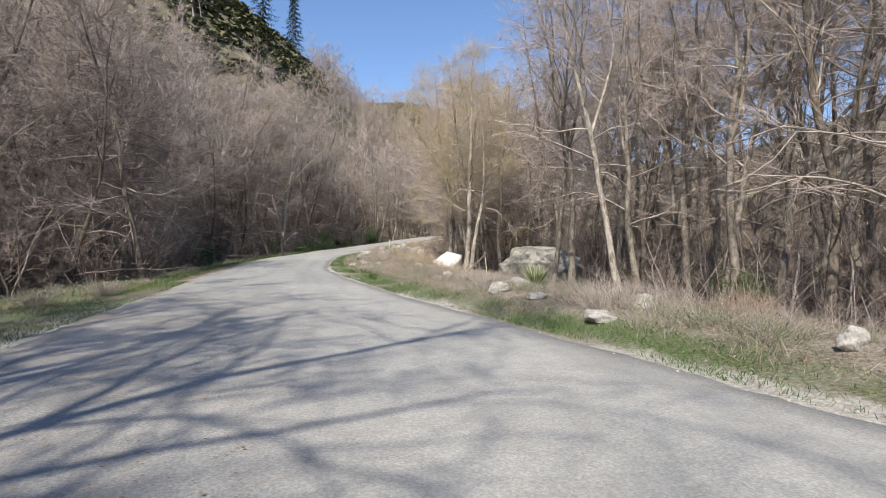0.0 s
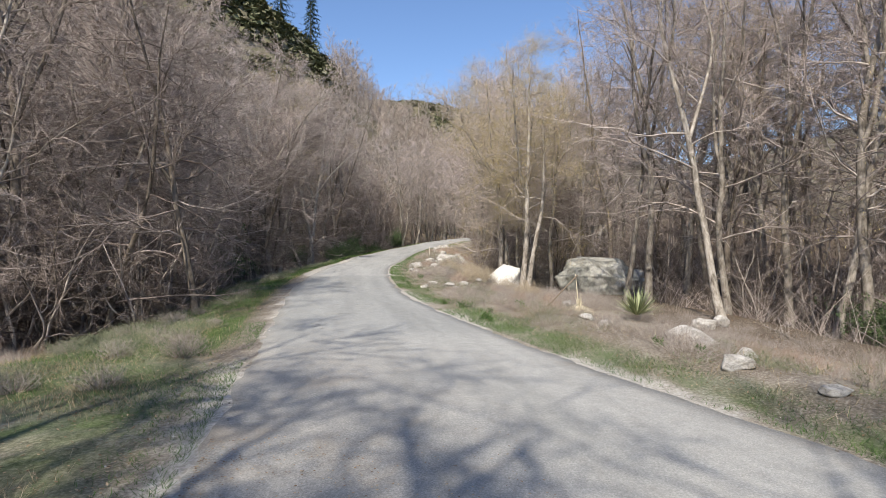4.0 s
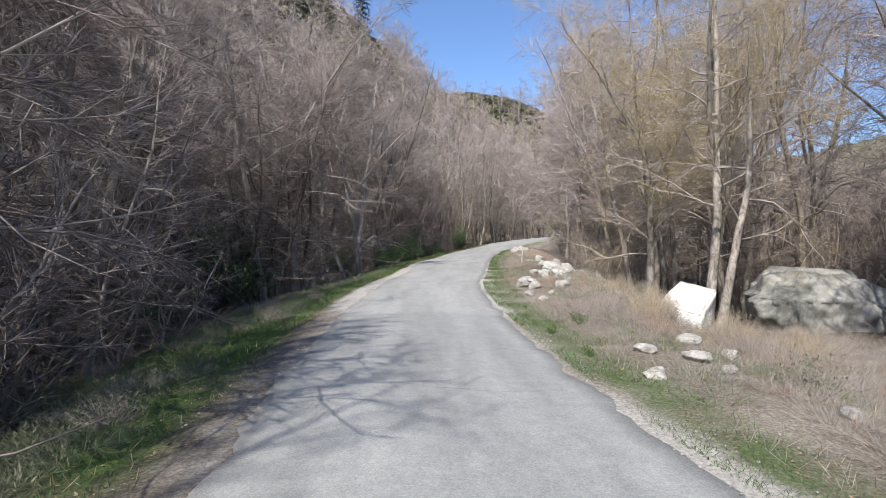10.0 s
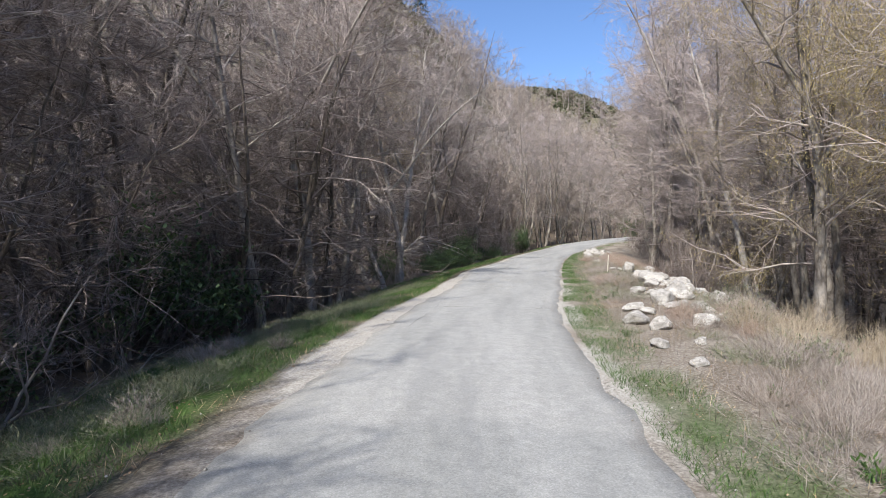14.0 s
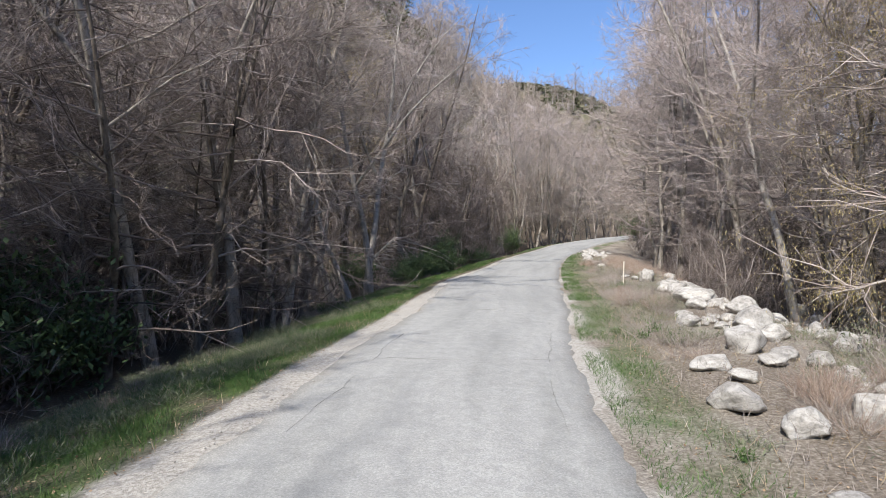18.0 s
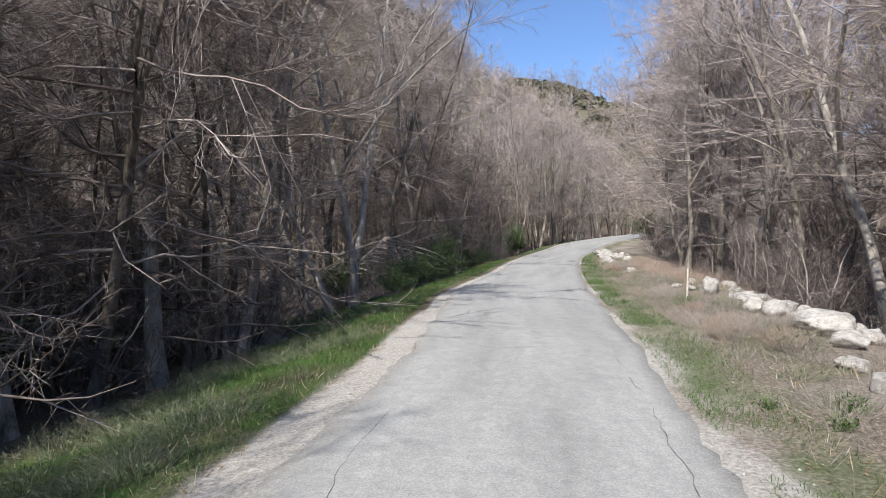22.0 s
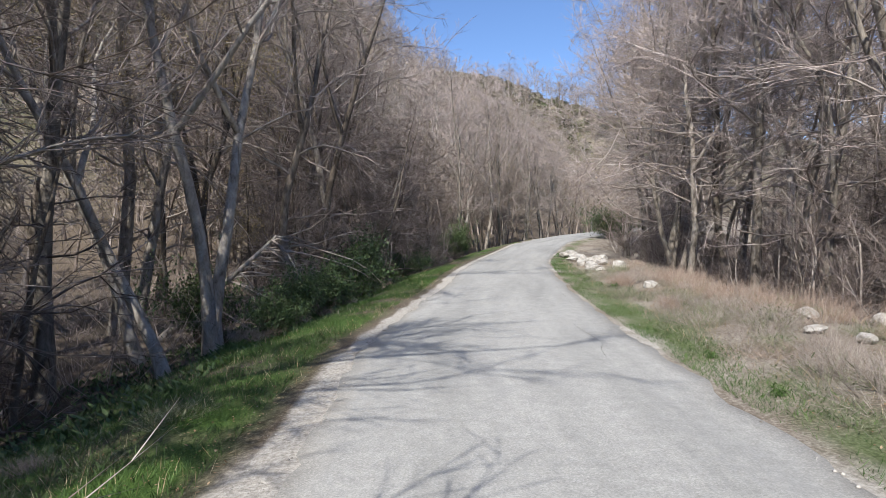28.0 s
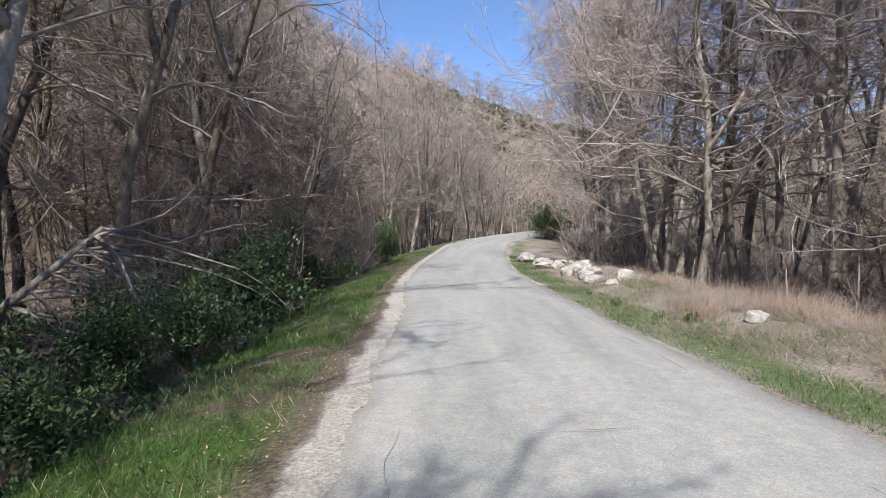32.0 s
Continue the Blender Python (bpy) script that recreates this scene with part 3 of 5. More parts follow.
def make_tree(seed, height, girth, crown_from, limbs, reach, twigs, bark, twig_mat, label, rise=0.55, buds=0, stems=1, spread=0.0, twig_len=0.8, wander=0.05, twig_r=0.0048, sub=5, name="bare_tree", droop=0.03, limb_mat=None, lift=0.0, limb_r=0.42, leaders=0, wild=0.55):
    """A leafless tree: trunk, limbs that taper and fork, and thousands of thin twigs."""
    r = np.random.default_rng(seed)
    root = new(name)
    tagged(root, label, "tree" if name == "bare_tree" else "shrub")
    crown = Soup()
    for s in range(stems):
        h = height * (1 if s == 0 else 0.6 + 0.35 * r.random())
        g = girth * (1 if s == 0 else 0.55 + 0.35 * r.random())
        turn = 6.28 * (s + r.random() * 0.6) / max(1, stems)
        off = np.array([math.cos(turn), math.sin(turn), 0]) * (girth * 1.3 if stems > 1 else 0)
        way = np.array([math.cos(turn) * spread, math.sin(turn) * spread, 1.0])
        trunk = branch_path(off + [0, 0, -0.35], way, h + 0.35, wander, 14, r, 0.03)
        tt = np.linspace(0, 1, 15)
        rad = g * (1 - tt) ** 0.85 + 0.010
        rad[0] *= 1.5
        rad[1] *= 1.12
        ts = Soup()
        tube(ts, trunk, rad, 8)
        axes = [(trunk, g, crown_from, limbs * (1 if s == 0 else 0.5), h)]
        for q in range(leaders if s == 0 else 0):
            t0 = 0.32 + 0.16 * q + 0.1 * r.random()
            b0, d0 = along(trunk, np.array([t0]))
            a0 = 2.2 * q + 6.28 * r.random()
            ln = (1 - t0) * h * (0.8 + 0.15 * r.random())
            lead = branch_path(b0[0], (0.55 * math.cos(a0), 0.55 * math.sin(a0), 1), ln, wander * 1.3, 9, r, 0.05)
            lg = g * (1 - t0) ** 0.85 * 0.75
            tube(ts, lead, lg * (1 - np.linspace(0, 1, 10)) ** 0.85 + 0.008, 7)
            axes.append((lead, lg, 0.12, limbs * 0.5, ln))
        piece("trunk" if name == "bare_tree" else "stem", ts.mesh("trunk", bark, smooth=True), root)
        for axis, ag, start, count, ah in axes:
            n = max(3, int(count))
            for k in range(n):
                t = start + (0.99 - start) * ((k + r.random()) / n) ** 0.9
                base, d = along(axis, np.array([t]))
                a = 2.4 * k + r.random() * 1.2
                out = np.array([math.cos(a), math.sin(a), rise * (0.5 + r.random())])
                high = (t - start) / (1 - start)
                ln = reach * (1.1 - 0.68 * high) * (0.6 + 0.6 * r.random())
                limb = branch_path(base[0], out, ln, 0.21, 7, r, droop)
                lr = min(0.042, max(0.007, limb_r * ag * (1 - t) ** 0.8 * (0.5 + 0.5 * r.random()) + 0.006))
                crown.slot = 0
                tube(crown, limb, lr * (1 - np.linspace(0, 1, 8)) ** 0.8 + 0.003, 4)
                crown.slot = 1
                tips = [twig_fan(crown, limb, twigs, twig_len, twig_r, r, 0.2, lift, wild)]
                for _ in range(sub):
                    b2, d2 = along(limb, 0.15 + 0.8 * r.random(1))
                    o2 = d2[0] / np.linalg.norm(d2[0]) + r.normal(0, 0.5, 3) + [0, 0, lift]
                    twig = branch_path(b2[0], o2, ln * (0.30 + 0.32 * r.random()) + 0.3, 0.22, 3, r, droop * 0.7)
                    tube(crown, twig, lr * 0.33 * (1 - np.linspace(0, 1, 4)) ** 0.8 + 0.003, 3)
                    tips.append(twig_fan(crown, twig, twigs, twig_len * 0.85, twig_r, r, 0.05, lift, wild))
                if buds:
                    crown.slot = 2
                    tip = np.concatenate(tips)
                    tip = np.concatenate([tip] + [tip + r.normal(0, 0.06 + 0.03 * q, tip.shape) for q in range(8)])
                    tip = tip[r.random(len(tip)) < buds]
                    hang = tip + np.stack([r.normal(0, 0.02, len(tip)), r.normal(0, 0.02, len(tip)), -0.03 - 0.04 * r.random(len(tip))], 1)
                    blades(crown, tip, hang, 0.005 + 0.005 * r.random(len(tip)), 6.28 * r.random(len(tip)))
    piece("crown", crown.mesh("crown", limb_mat or LIMB, twig_mat, BUD), root, "fine bare twigs hung with yellow-green catkins" if buds else "")
    return root


def place_thing(proto, x, y, scale=1.0, turn=0.0, lean=(0.0, 0.0), z=None, tall=1.0):
    z = float(ground_z(x, y)) if z is None else z
    m = Matrix.Translation((x, y, z)) @ Euler((radians(lean[0]), radians(lean[1]), 0)).to_matrix().to_4x4() @ Matrix.Rotation(turn, 4, "Z") @ Matrix.Diagonal((scale, scale, scale * tall, 1))
    return copy_thing(proto, m)


FINE = dict(sub=6, twig_len=0.9, twig_r=0.0066, wild=0.42, leaders=2, wander=0.07, droop=-0.012, lift=0.02)
TALL = [make_tree(11, 17.5, 0.16, 0.24, 18, 4.2, 10, BARK, TWIG_PALE, "tall leafless alder with pale mottled grey bark", rise=0.65, **FINE),
        make_tree(12, 16.5, 0.13, 0.26, 18, 3.9, 10, BARK, TWIG_PALE, "slender leafless alder with pale grey trunk", rise=0.75, **FINE),
        make_tree(13, 16.5, 0.14, 0.20, 14, 4.2, 10, BARK, TWIG_PALE, "leafless double-stemmed alder with grey bark", stems=2, spread=0.10, rise=0.6, **FINE),
        make_tree(14, 17, 0.15, 0.22, 18, 4.4, 8, BARK_DARK, TWIG, "tall leafless dark-trunked tree with brown twigs", rise=0.65, **FINE)]
BACK = [make_tree(15, 17, 0.16, 0.20, 14, 4.4, 8, BARK, TWIG_PALE, "tall leafless tree deep in the grey woods", rise=0.6, sub=5, twig_len=1.3, twig_r=0.013, leaders=2, wander=0.07, droop=-0.03),
        make_tree(16, 16, 0.15, 0.18, 14, 4.2, 8, BARK_DARK, TWIG, "leafless dark tree deep in the woods", rise=0.6, sub=4, twig_len=1.3, twig_r=0.014, leaders=2, wander=0.07, droop=-0.03)]
PALE = make_tree(18, 17, 0.165, 0.34, 16, 3.9, 9, BARK_PALE, TWIG_PALE, "tall leafless alder with a smooth pale trunk", rise=0.7, **FINE)
SLIM = make_tree(17, 15.5, 0.125, 0.28, 12, 3.6, 6, BARK, TWIG_PALE, "thin leafless tree standing behind the start of the road", rise=0.8, sub=4, twig_len=0.9, twig_r=0.007, leaders=3, wander=0.10, limb_r=0.6)
YELLOW = make_tree(21, 16, 0.19, 0.24, 22, 4.4, 9, BARK, TWIG_PALE, "grey-barked tree hung with yellow-green catkins", buds=0.75, stems=2, spread=0.05, rise=0.5, sub=7, twig_len=0.85, twig_r=0.006, leaders=2, droop=-0.04)
HAZE = make_tree(22, 15.5, 0.14, 0.16, 17, 4.4, 10, BARK, TWIG_PALE, "leafless alder with faint yellow catkins by the creek", buds=0.10, rise=0.5, **FINE)
EDGE = [make_tree(31, 9.0, 0.09, 0.14, 24, 3.0, 12, BARK_DARK, TWIG_DARK, "leafless dark-barked tree with low sweeping branches", rise=0.10, wander=0.08, stems=2, spread=0.12, droop=0.02, sub=5, twig_len=0.55, twig_r=0.0055, limb_mat=TWIG_DARK),
        make_tree(32, 7.5, 0.07, 0.10, 20, 2.6, 12, BARK_DARK, TWIG_DARK, "tangled leafless understory tree with brown twigs", rise=0.25, wander=0.10, stems=3, spread=0.16, sub=5, twig_len=0.5, twig_r=0.0055, limb_mat=TWIG_DARK),
        make_tree(33, 11, 0.09, 0.14, 28, 2.9, 11, BARK, TWIG_PALE, "thin leafless tree with grey trunk and dense twigs", rise=0.3, wander=0.07, sub=5, twig_len=0.55, twig_r=0.0055)]
SWEEP = [make_tree(34, 12.5, 0.12, 0.20, 34, 4.3, 12, BARK_DARK, TWIG, "leafless tree with wide flat layers of fine twigs", rise=0.12, wander=0.08, droop=0.02, sub=7, twig_len=1.0, twig_r=0.0065, leaders=1, limb_mat=TWIG, wild=0.30),
         make_tree(35, 13.5, 0.13, 0.22, 32, 4.5, 12, BARK, TWIG_PALE, "leafless alder spreading flat fans of pale twigs", rise=0.15, wander=0.08, droop=0.02, sub=7, twig_len=1.0, twig_r=0.0065, leaders=1, wild=0.32)]
THICKET = [make_tree(41, 3.4, 0.028, 0.08, 8, 1.4, 10, LIMB, TWIG_DARK, "tangled bare thicket of thin brown stems", rise=0.6, wander=0.13, stems=5, spread=0.4, twig_len=0.42, sub=3, name="bare_shrub", twig_r=0.0045, limb_mat=TWIG_DARK),
           make_tree(42, 2.8, 0.024, 0.05, 8, 1.3, 10, LIMB, TWIG_DARK, "bare grey-brown bush of whippy stems", rise=0.5, wander=0.15, stems=6, spread=0.45, twig_len=0.42, sub=3, name="bare_shrub", twig_r=0.0045, limb_mat=TWIG_DARK)]
PROTOS = TALL + BACK + [PALE, SLIM, YELLOW, HAZE] + EDGE + SWEEP + THICKET
taken = []


def free(x, y, gap):
    return all((x - a) ** 2 + (y - b) ** 2 > gap * gap for a, b in taken)


def put_tree(proto, x, y, scale=1.0, turn=0.0, lean=(0, 0), tall=1.0, group=""):
    taken.append((x, y))
    ob = place_thing(proto, x, y, scale, turn, lean, tall=tall)
    if group:
        ob["group"] = group
    return ob


CREEK, SLOPE, START, BRUSH = "trees by the creek", "trees on the hill side of the road", "trees behind the start", "bare thicket at the forest edge"


def left_pick(r, lo, hi, y0, y1):
    def pick():
        y = r.uniform(y0, y1)
        open_ground = 5.5 * (1 - float(smooth(12, 20, y)))
        return float(left_edge(y)) - open_ground - r.uniform(lo, hi), y
    return pick


def right_pick(r, lo, hi, y0, y1):
    def pick():
        y = r.uniform(y0, y1)
        return float(right_edge(y)) + r.uniform(lo, hi), y
    return pick


def strip(r, count, protos, pick, gap, smin, smax, group):
    made = tries = 0
    while made < count and tries < count * 40:
        tries += 1
        x, y = pick()
        if 2.5 < x < 13 and 13 < y < 35.5:
            continue  # the open bank round the boulder
        if -11.3 < x < -3 and 28 < y < 36.5 or -9.9 < x < -3 and 28 < y < 47 or -9.6 < x < -3 and 45 < y < 56 or -12.2 < x < -3 and 49 < y < 60:
            continue  # pale trunks stand free here
        if free(x, y, gap):
            low = 0.62 if -11 < x < 0 and 17 < y < 38 and group == SLOPE else 1.0  # smaller trees at the edge, which leave the road in the sun
            put_tree(r.choice(protos), x, y, low * r.uniform(smin, smax), r.random() * 6.28, (r.uniform(-4, 4), r.uniform(-4, 4)), r.uniform(0.9, 1.15), group)
            made += 1


def build_trees():
    r = random.Random(5)
    # trees whose places are known
    put_tree(YELLOW, 5.15, 31.9, 0.84, 0.4, group=CREEK)
    put_tree(YELLOW, 4.9, 35.6, 0.8, 2.4, group=CREEK)
    put_tree(YELLOW, -12.5, 57.0, 1.15, 1.4, group=SLOPE)
    put_tree(YELLOW, -10.2, 74.0, 1.2, 3.4, group=SLOPE)
    put_tree(TALL[1], 9.5, 21.3, 1.0, 1.0, (0, -13), group=CREEK)
    for k, (x, y, s, tilt) in enumerate([(9.6, 27.1, 0.95, -2), (8.9, 27.9, 0.9, 3), (11.8, 24.5, 1.0, 0), (12.5, 18.5, 1.0, -4), (13.5, 21.0, 1.05, 3), (9.6, 57.5, 1.0, 2), (10.2, 58.2, 0.9, 7), (9.0, 55.3, 1.0, -2),
                                         (7.7, 45.9, 0.9, -8), (9.2, 46.8, 0.85, 6), (7.2, 39.2, 0.9, -5), (8.4, 37.4, 0.9, 5), (8.2, 50.6, 0.95, -10)]):
        put_tree(PALE if k in (5, 6, 7, 8) else (TALL[0], TALL[1], HAZE)[k % 3], x, y, s, r.random() * 6.28, (r.uniform(-3, 3), tilt), group=CREEK)
    for k, (x, y, s, tilt) in enumerate([(-8.4, 53.3, 1.0, 3), (-10.0, 52.6, 0.8, -12), (-10.5, 49.7, 1.0, -5), (-8.05, 51.9, 0.9, 4), (-8.75, 51.0, 0.75, -19), (-9.3, 40.5, 0.9, 2), (-10.0, 37.8, 0.95, -3), (-9.6, 44.5, 0.95, 5)]):
        put_tree(PALE if k in (0, 1, 3, 4, 5) else TALL[(k + 1) % 3], x, y, s, r.random() * 6.28, (r.uniform(-3, 3), tilt), group=SLOPE)
    # trees behind the start, whose shadows cross the road
    for k, (x, y, s) in enumerate([(-5.15, -2.1, 0.95), (-3.95, -2.6, 0.9), (-6.5, -2.2, 0.9), (-9.0, -3.2, 1.0), (-7.6, -4.2, 0.9), (-8, -7.5, 0.9), (-14.5, -3.5, 0.8), (-6, -12, 1.0), (-1.5, -9.5, 0.85), (-13, -9, 1.0)]):
        put_tree(SLIM if k < 3 or k == 8 else BACK[k % 2], x, y, s, r.random() * 6.28, (r.uniform(-3, 3), r.uniform(-3, 3)), group=START)
    for x, y, s, k in [(-11.3, 45.0, 1.0, 3), (-10.7, 46.2, 0.9, 3), (-12.0, 46.8, 0.9, 3), (-10.6, 25.7, 0.72, 1), (-10.2, 26.3, 0.66, 0), (-6.6, 61.5, 1.05, 3), (-6.9, 65.0, 1.1, 0), (-8.6, 68.0, 1.0, 3), (-8.9, 73.5, 1.0, 0), (-7.4, 58.0, 1.0, 3), (-8.5, 70.0, 1.1, 3)]:
        put_tree(TALL[k], x, y, s, r.random() * 6.28, (r.uniform(-3, 3), r.uniform(-3, 3)), group=SLOPE)
    for x, y, s in [(-12.2, 23.6, 0.9), (-12.6, 30.2, 0.9), (-11.6, 34.6, 0.85), (-9.8, 39.2, 0.9), (-11.2, 43.4, 0.9)]:
        put_tree(SWEEP[0], x, y, s, r.random() * 6.28, (r.uniform(-3, 3), r.uniform(-3, 3)), group=SLOPE)
    for x, y, s in [(7.2, 41.3, 0.8), (8.6, 43.6, 0.95), (7.5, 53.0, 0.9), (7.4, 60.2, 1.0), (8.6, 63.8, 1.0), (10.6, 40.0, 1.0), (10.4, 48.4, 1.0)]:
        put_tree(SWEEP[1], x, y, s, r.random() * 6.28, (r.uniform(-3, 3), r.uniform(-6, 3)), group=CREEK)
    put_tree(SWEEP[0], -7.0, 18.6, 0.76, 2.2, group=SLOPE)
    # added tree, trunk out of view, to throw shade on the left verge
    put_tree(TALL[1], -10.4, 8.0, 0.85, 1.2, group=SLOPE)
    # the trees beyond the clearing that shade the verge
    for x, y, s in [(-14.6, 12.5, 1.0), (-11.0, 17.2, 0.85)]:
        put_tree(TALL[3], x, y, s, r.random() * 6.28, (r.uniform(-3, 3), r.uniform(-3, 3)), group=SLOPE)
    for x, y in ((-10.6, 37.0), (-10.3, 41.2), (-9.4, 18.4)):
        put_tree(EDGE[0], x, y, 0.95, r.random() * 6.28, group=SLOPE)
    # the sunlit brushy front of the woods beyond the clearing
    def front():
        u = r.uniform(-15.5, -8.2)
        return u, 19.0 + (u + 8.2) * 1.25 + r.uniform(0, 2.6)
    strip(r, 9, EDGE[1:], front, 1.0, 0.6, 0.85, SLOPE)
    strip(r, 26, THICKET, front, 0.55, 0.9, 1.35, BRUSH)
    strip(r, 30, EDGE, left_pick(r, 4.4, 7.0, 13, 70), 1.2, 0.75, 1.05, SLOPE)
    strip(r, 16, EDGE, left_pick(r, 3.6, 7.0, 11, 24), 1.2, 0.75, 1.0, SLOPE)
    strip(r, 26, [TALL[3], TALL[3], TALL[1]] + EDGE, left_pick(r, 7, 12, 10, 84), 1.6, 0.85, 1.1, SLOPE)
    strip(r, 36, BACK[1:], left_pick(r, 11, 22, 6, 84), 1.9, 0.9, 1.15, SLOPE)
    strip(r, 20, TALL + [HAZE], right_pick(r, 12.5, 18, 6, 36), 1.5, 0.85, 1.1, CREEK)
    strip(r, 30, BACK[:1], right_pick(r, 17, 34, 0, 44), 1.8, 0.9, 1.15, CREEK)
    strip(r, 27, TALL[:3] + [HAZE, HAZE] + EDGE[2:], right_pick(r, 5.2, 9.0, 54, 88), 1.2, 0.95, 1.2, CREEK)
    strip(r, 12, TALL + [HAZE], right_pick(r, 13, 17, 38, 60), 1.9, 0.9, 1.15, CREEK)
    strip(r, 15, BACK[:1], right_pick(r, 10, 26, 40, 90), 1.9, 0.9, 1.15, CREEK)
    strip(r, 16, EDGE, lambda: (r.uniform(-15, -10.2), r.uniform(26, 52)), 1.1, 0.7, 1.0, SLOPE)
    strip(r, 30, THICKET, lambda: (r.uniform(-14.5, -10), r.uniform(25, 52)), 0.8, 0.8, 1.3, BRUSH)
    for x, y in ((9.9, 74.4), (11.2, 76.0), (9.6, 72.2)):
        put_tree(THICKET[int(10 * y) % 2], x, y, 1.0, 2 * y, group=BRUSH)
    # extra trees deep in the woods, added to shade its lower part
    strip(r, 9, BACK[1:], lambda: (r.uniform(-17, -12.3), r.uniform(20, 42)), 1.4, 0.85, 1.05, SLOPE)
    for k, (x, y, s) in enumerate([(-4.6, 80.0, 0.88), (-2.4, 83.5, 0.84), (-0.2, 82.0, 0.78), (0.6, 87.0, 0.86), (2.6, 85.5, 0.76), (3.0, 90.5, 0.86), (4.6, 88.4, 0.74), (5.4, 94.0, 0.82), (7.2, 92.6, 0.72), (8.2, 98.0, 0.78), (9.8, 96.2, 0.66), (11.4, 101.0, 0.72), (14.0, 104.0, 0.66), (-6.5, 86.0, 0.9), (-1.6, 91.0, 0.9)]):
        put_tree((HAZE, BACK[0], TALL[2])[k % 3], x, y, 1.18 * s, r.random() * 6.28, (r.uniform(-4, 4), r.uniform(-4, 4)), group="trees at the bend of the road")
    strip(r, 20, THICKET, right_pick(r, 5.6, 8.6, 45, 57), 0.8, 0.75, 1.15, BRUSH)
    strip(r, 12, EDGE[:2], right_pick(r, 9, 13.5, 38, 58), 1.3, 0.7, 0.95, CREEK)
    # thicket along the forest edges
    strip(r, 44, THICKET, left_pick(r, 3.6, 7.0, 12, 74), 0.8, 0.75, 1.15, BRUSH)
    strip(r, 34, THICKET, lambda: (r.uniform(12.6, 19), r.uniform(12, 46)), 0.9, 1.0, 1.5, BRUSH)
    strip(r, 26, THICKET, right_pick(r, 5.4, 8.8, 53, 82), 0.8, 0.75, 1.1, BRUSH)


build_trees()


# ---- woods too far off to count ----
def cheap_tree(seed, height, reach, count):
    r = np.random.default_rng(seed)
    s = Soup()
    trunk = branch_path((0, 0, -0.5), (0, 0, 1), height, 0.06, 5, r, 0.02)
    tube(s, trunk, np.array([0.12, 0.10, 0.08, 0.06, 0.035, 0.015]), 4)
    for k in range(12):
        base, d = along(trunk, np.array([0.25 + 0.72 * (k + r.random()) / 12]))
        a = 2.4 * k
        limb = branch_path(base[0], (math.cos(a), math.sin(a), 0.7), reach * (1.1 - 0.05 * k), 0.15, 3, r, 0.05)
        tube(s, limb, np.array([0.04, 0.03, 0.02, 0.01]), 3)
        twig_fan(s, limb, count, 1.7, 0.026, r, 0.05)
    return s


def build_understory():
    r = np.random.default_rng(6)
    for label, n, left in (("thin bare stems crowding under the hill side trees", 6500, True), ("thin bare stems crowding under the creek trees", 7000, False)):
        y = r.uniform(9, 84, n)
        d = 6.2 + 14 * r.random(n) ** 1.3
        x = left_edge(y) - d - 5 * (1 - smooth(12, 20, y)) if left else right_edge(y) + d + 6.5 * (1 - smooth(46, 54, y))
        ln = 0.5 + 2.3 * r.random(n) ** 3
        base = np.stack([x, y, ground_z(x, y) - 0.05], 1)
        tip = base + np.stack([r.normal(0, 0.7, n) * ln, r.normal(0, 0.7, n) * ln, ln], 1)
        s = Soup()
        spikes(s, base, tip, 0.005 + 0.010 * r.random(n))
        mid = base + (tip - base) * (0.3 + 0.4 * r.random((n, 1)))
        spikes(s, mid, mid + np.stack([r.normal(0, 0.45, n), r.normal(0, 0.45, n), 0.2 + 0.5 * r.random(n)], 1), 0.006)
        tagged(piece("understory_stems", s.mesh("understory_stems", TWIG)), label, "brush", kind="stuff")


build_understory()


def build_woods():
    r = np.random.default_rng(3)

    def woods(label, soup, x, y, mat):
        keep = (x < left_edge(y) - 4) | (x > right_edge(y) + 5) | (y > 140)
        x, y = x[keep], y[keep]
        scale = 0.7 + 0.5 * r.random(len(x))
        many = soup.spread(np.stack([x, y, ground_z(x, y)], 1), scale, 6.28 * r.random(len(x)), scale * (0.85 + 0.3 * r.random(len(x))))
        tagged(piece("bare_woods", many.mesh("bare_woods", mat)), label, "woods", kind="stuff")

    a, b = cheap_tree(61, 10, 3.2, 9), cheap_tree(62, 10, 3.2, 9)
    x, y = r.uniform(-60, -12, 700), 84 + 60 * r.random(700)
    low = hills(x, y) < 20
    woods("grey-brown leafless woods at the foot of the ridge", a, x[low][:150], y[low][:150], FAR_TWIG)
    x, y = r.uniform(-13, 62, 2400), 82 + 92 * r.random(2400)
    clear = (x < left_edge(np.minimum(y, 130)) + 0.9 * np.maximum(0, y - 130) - 4) & (hills(x, y) < 60)
    woods("pale leafless woods covering the spur across the valley", cheap_tree(63, 9, 2.9, 8), x[clear][:560], y[clear][:560], PALE_WOODS)
    x, y = r.uniform(-5, 66, 900), r.uniform(172, 216, 900)
    lower = hills(x, y) < 47
    woods("pale bare woods on the lower slope of the rounded hill", cheap_tree(64, 8, 2.7, 6), x[lower][:260], y[lower][:260], PALE_WOODS)
    x, y = r.uniform(-26, 0, 260), r.uniform(66, 100, 260)
    near = x < left_edge(y) - 5
    woods("leafless woods at the bend of the road", b, x[near][:120], y[near][:120], FAR_TWIG)
    n = 200
    woods("leafless woods climbing the shaded hillside", b, -22 - 34 * r.random(n), r.uniform(-5, 112, n), TWIG)
    n = 240
    woods("leafless woods beyond the creek", a, 26 + 36 * r.random(n), r.uniform(-8, 105, n), FAR_TWIG)


build_woods()


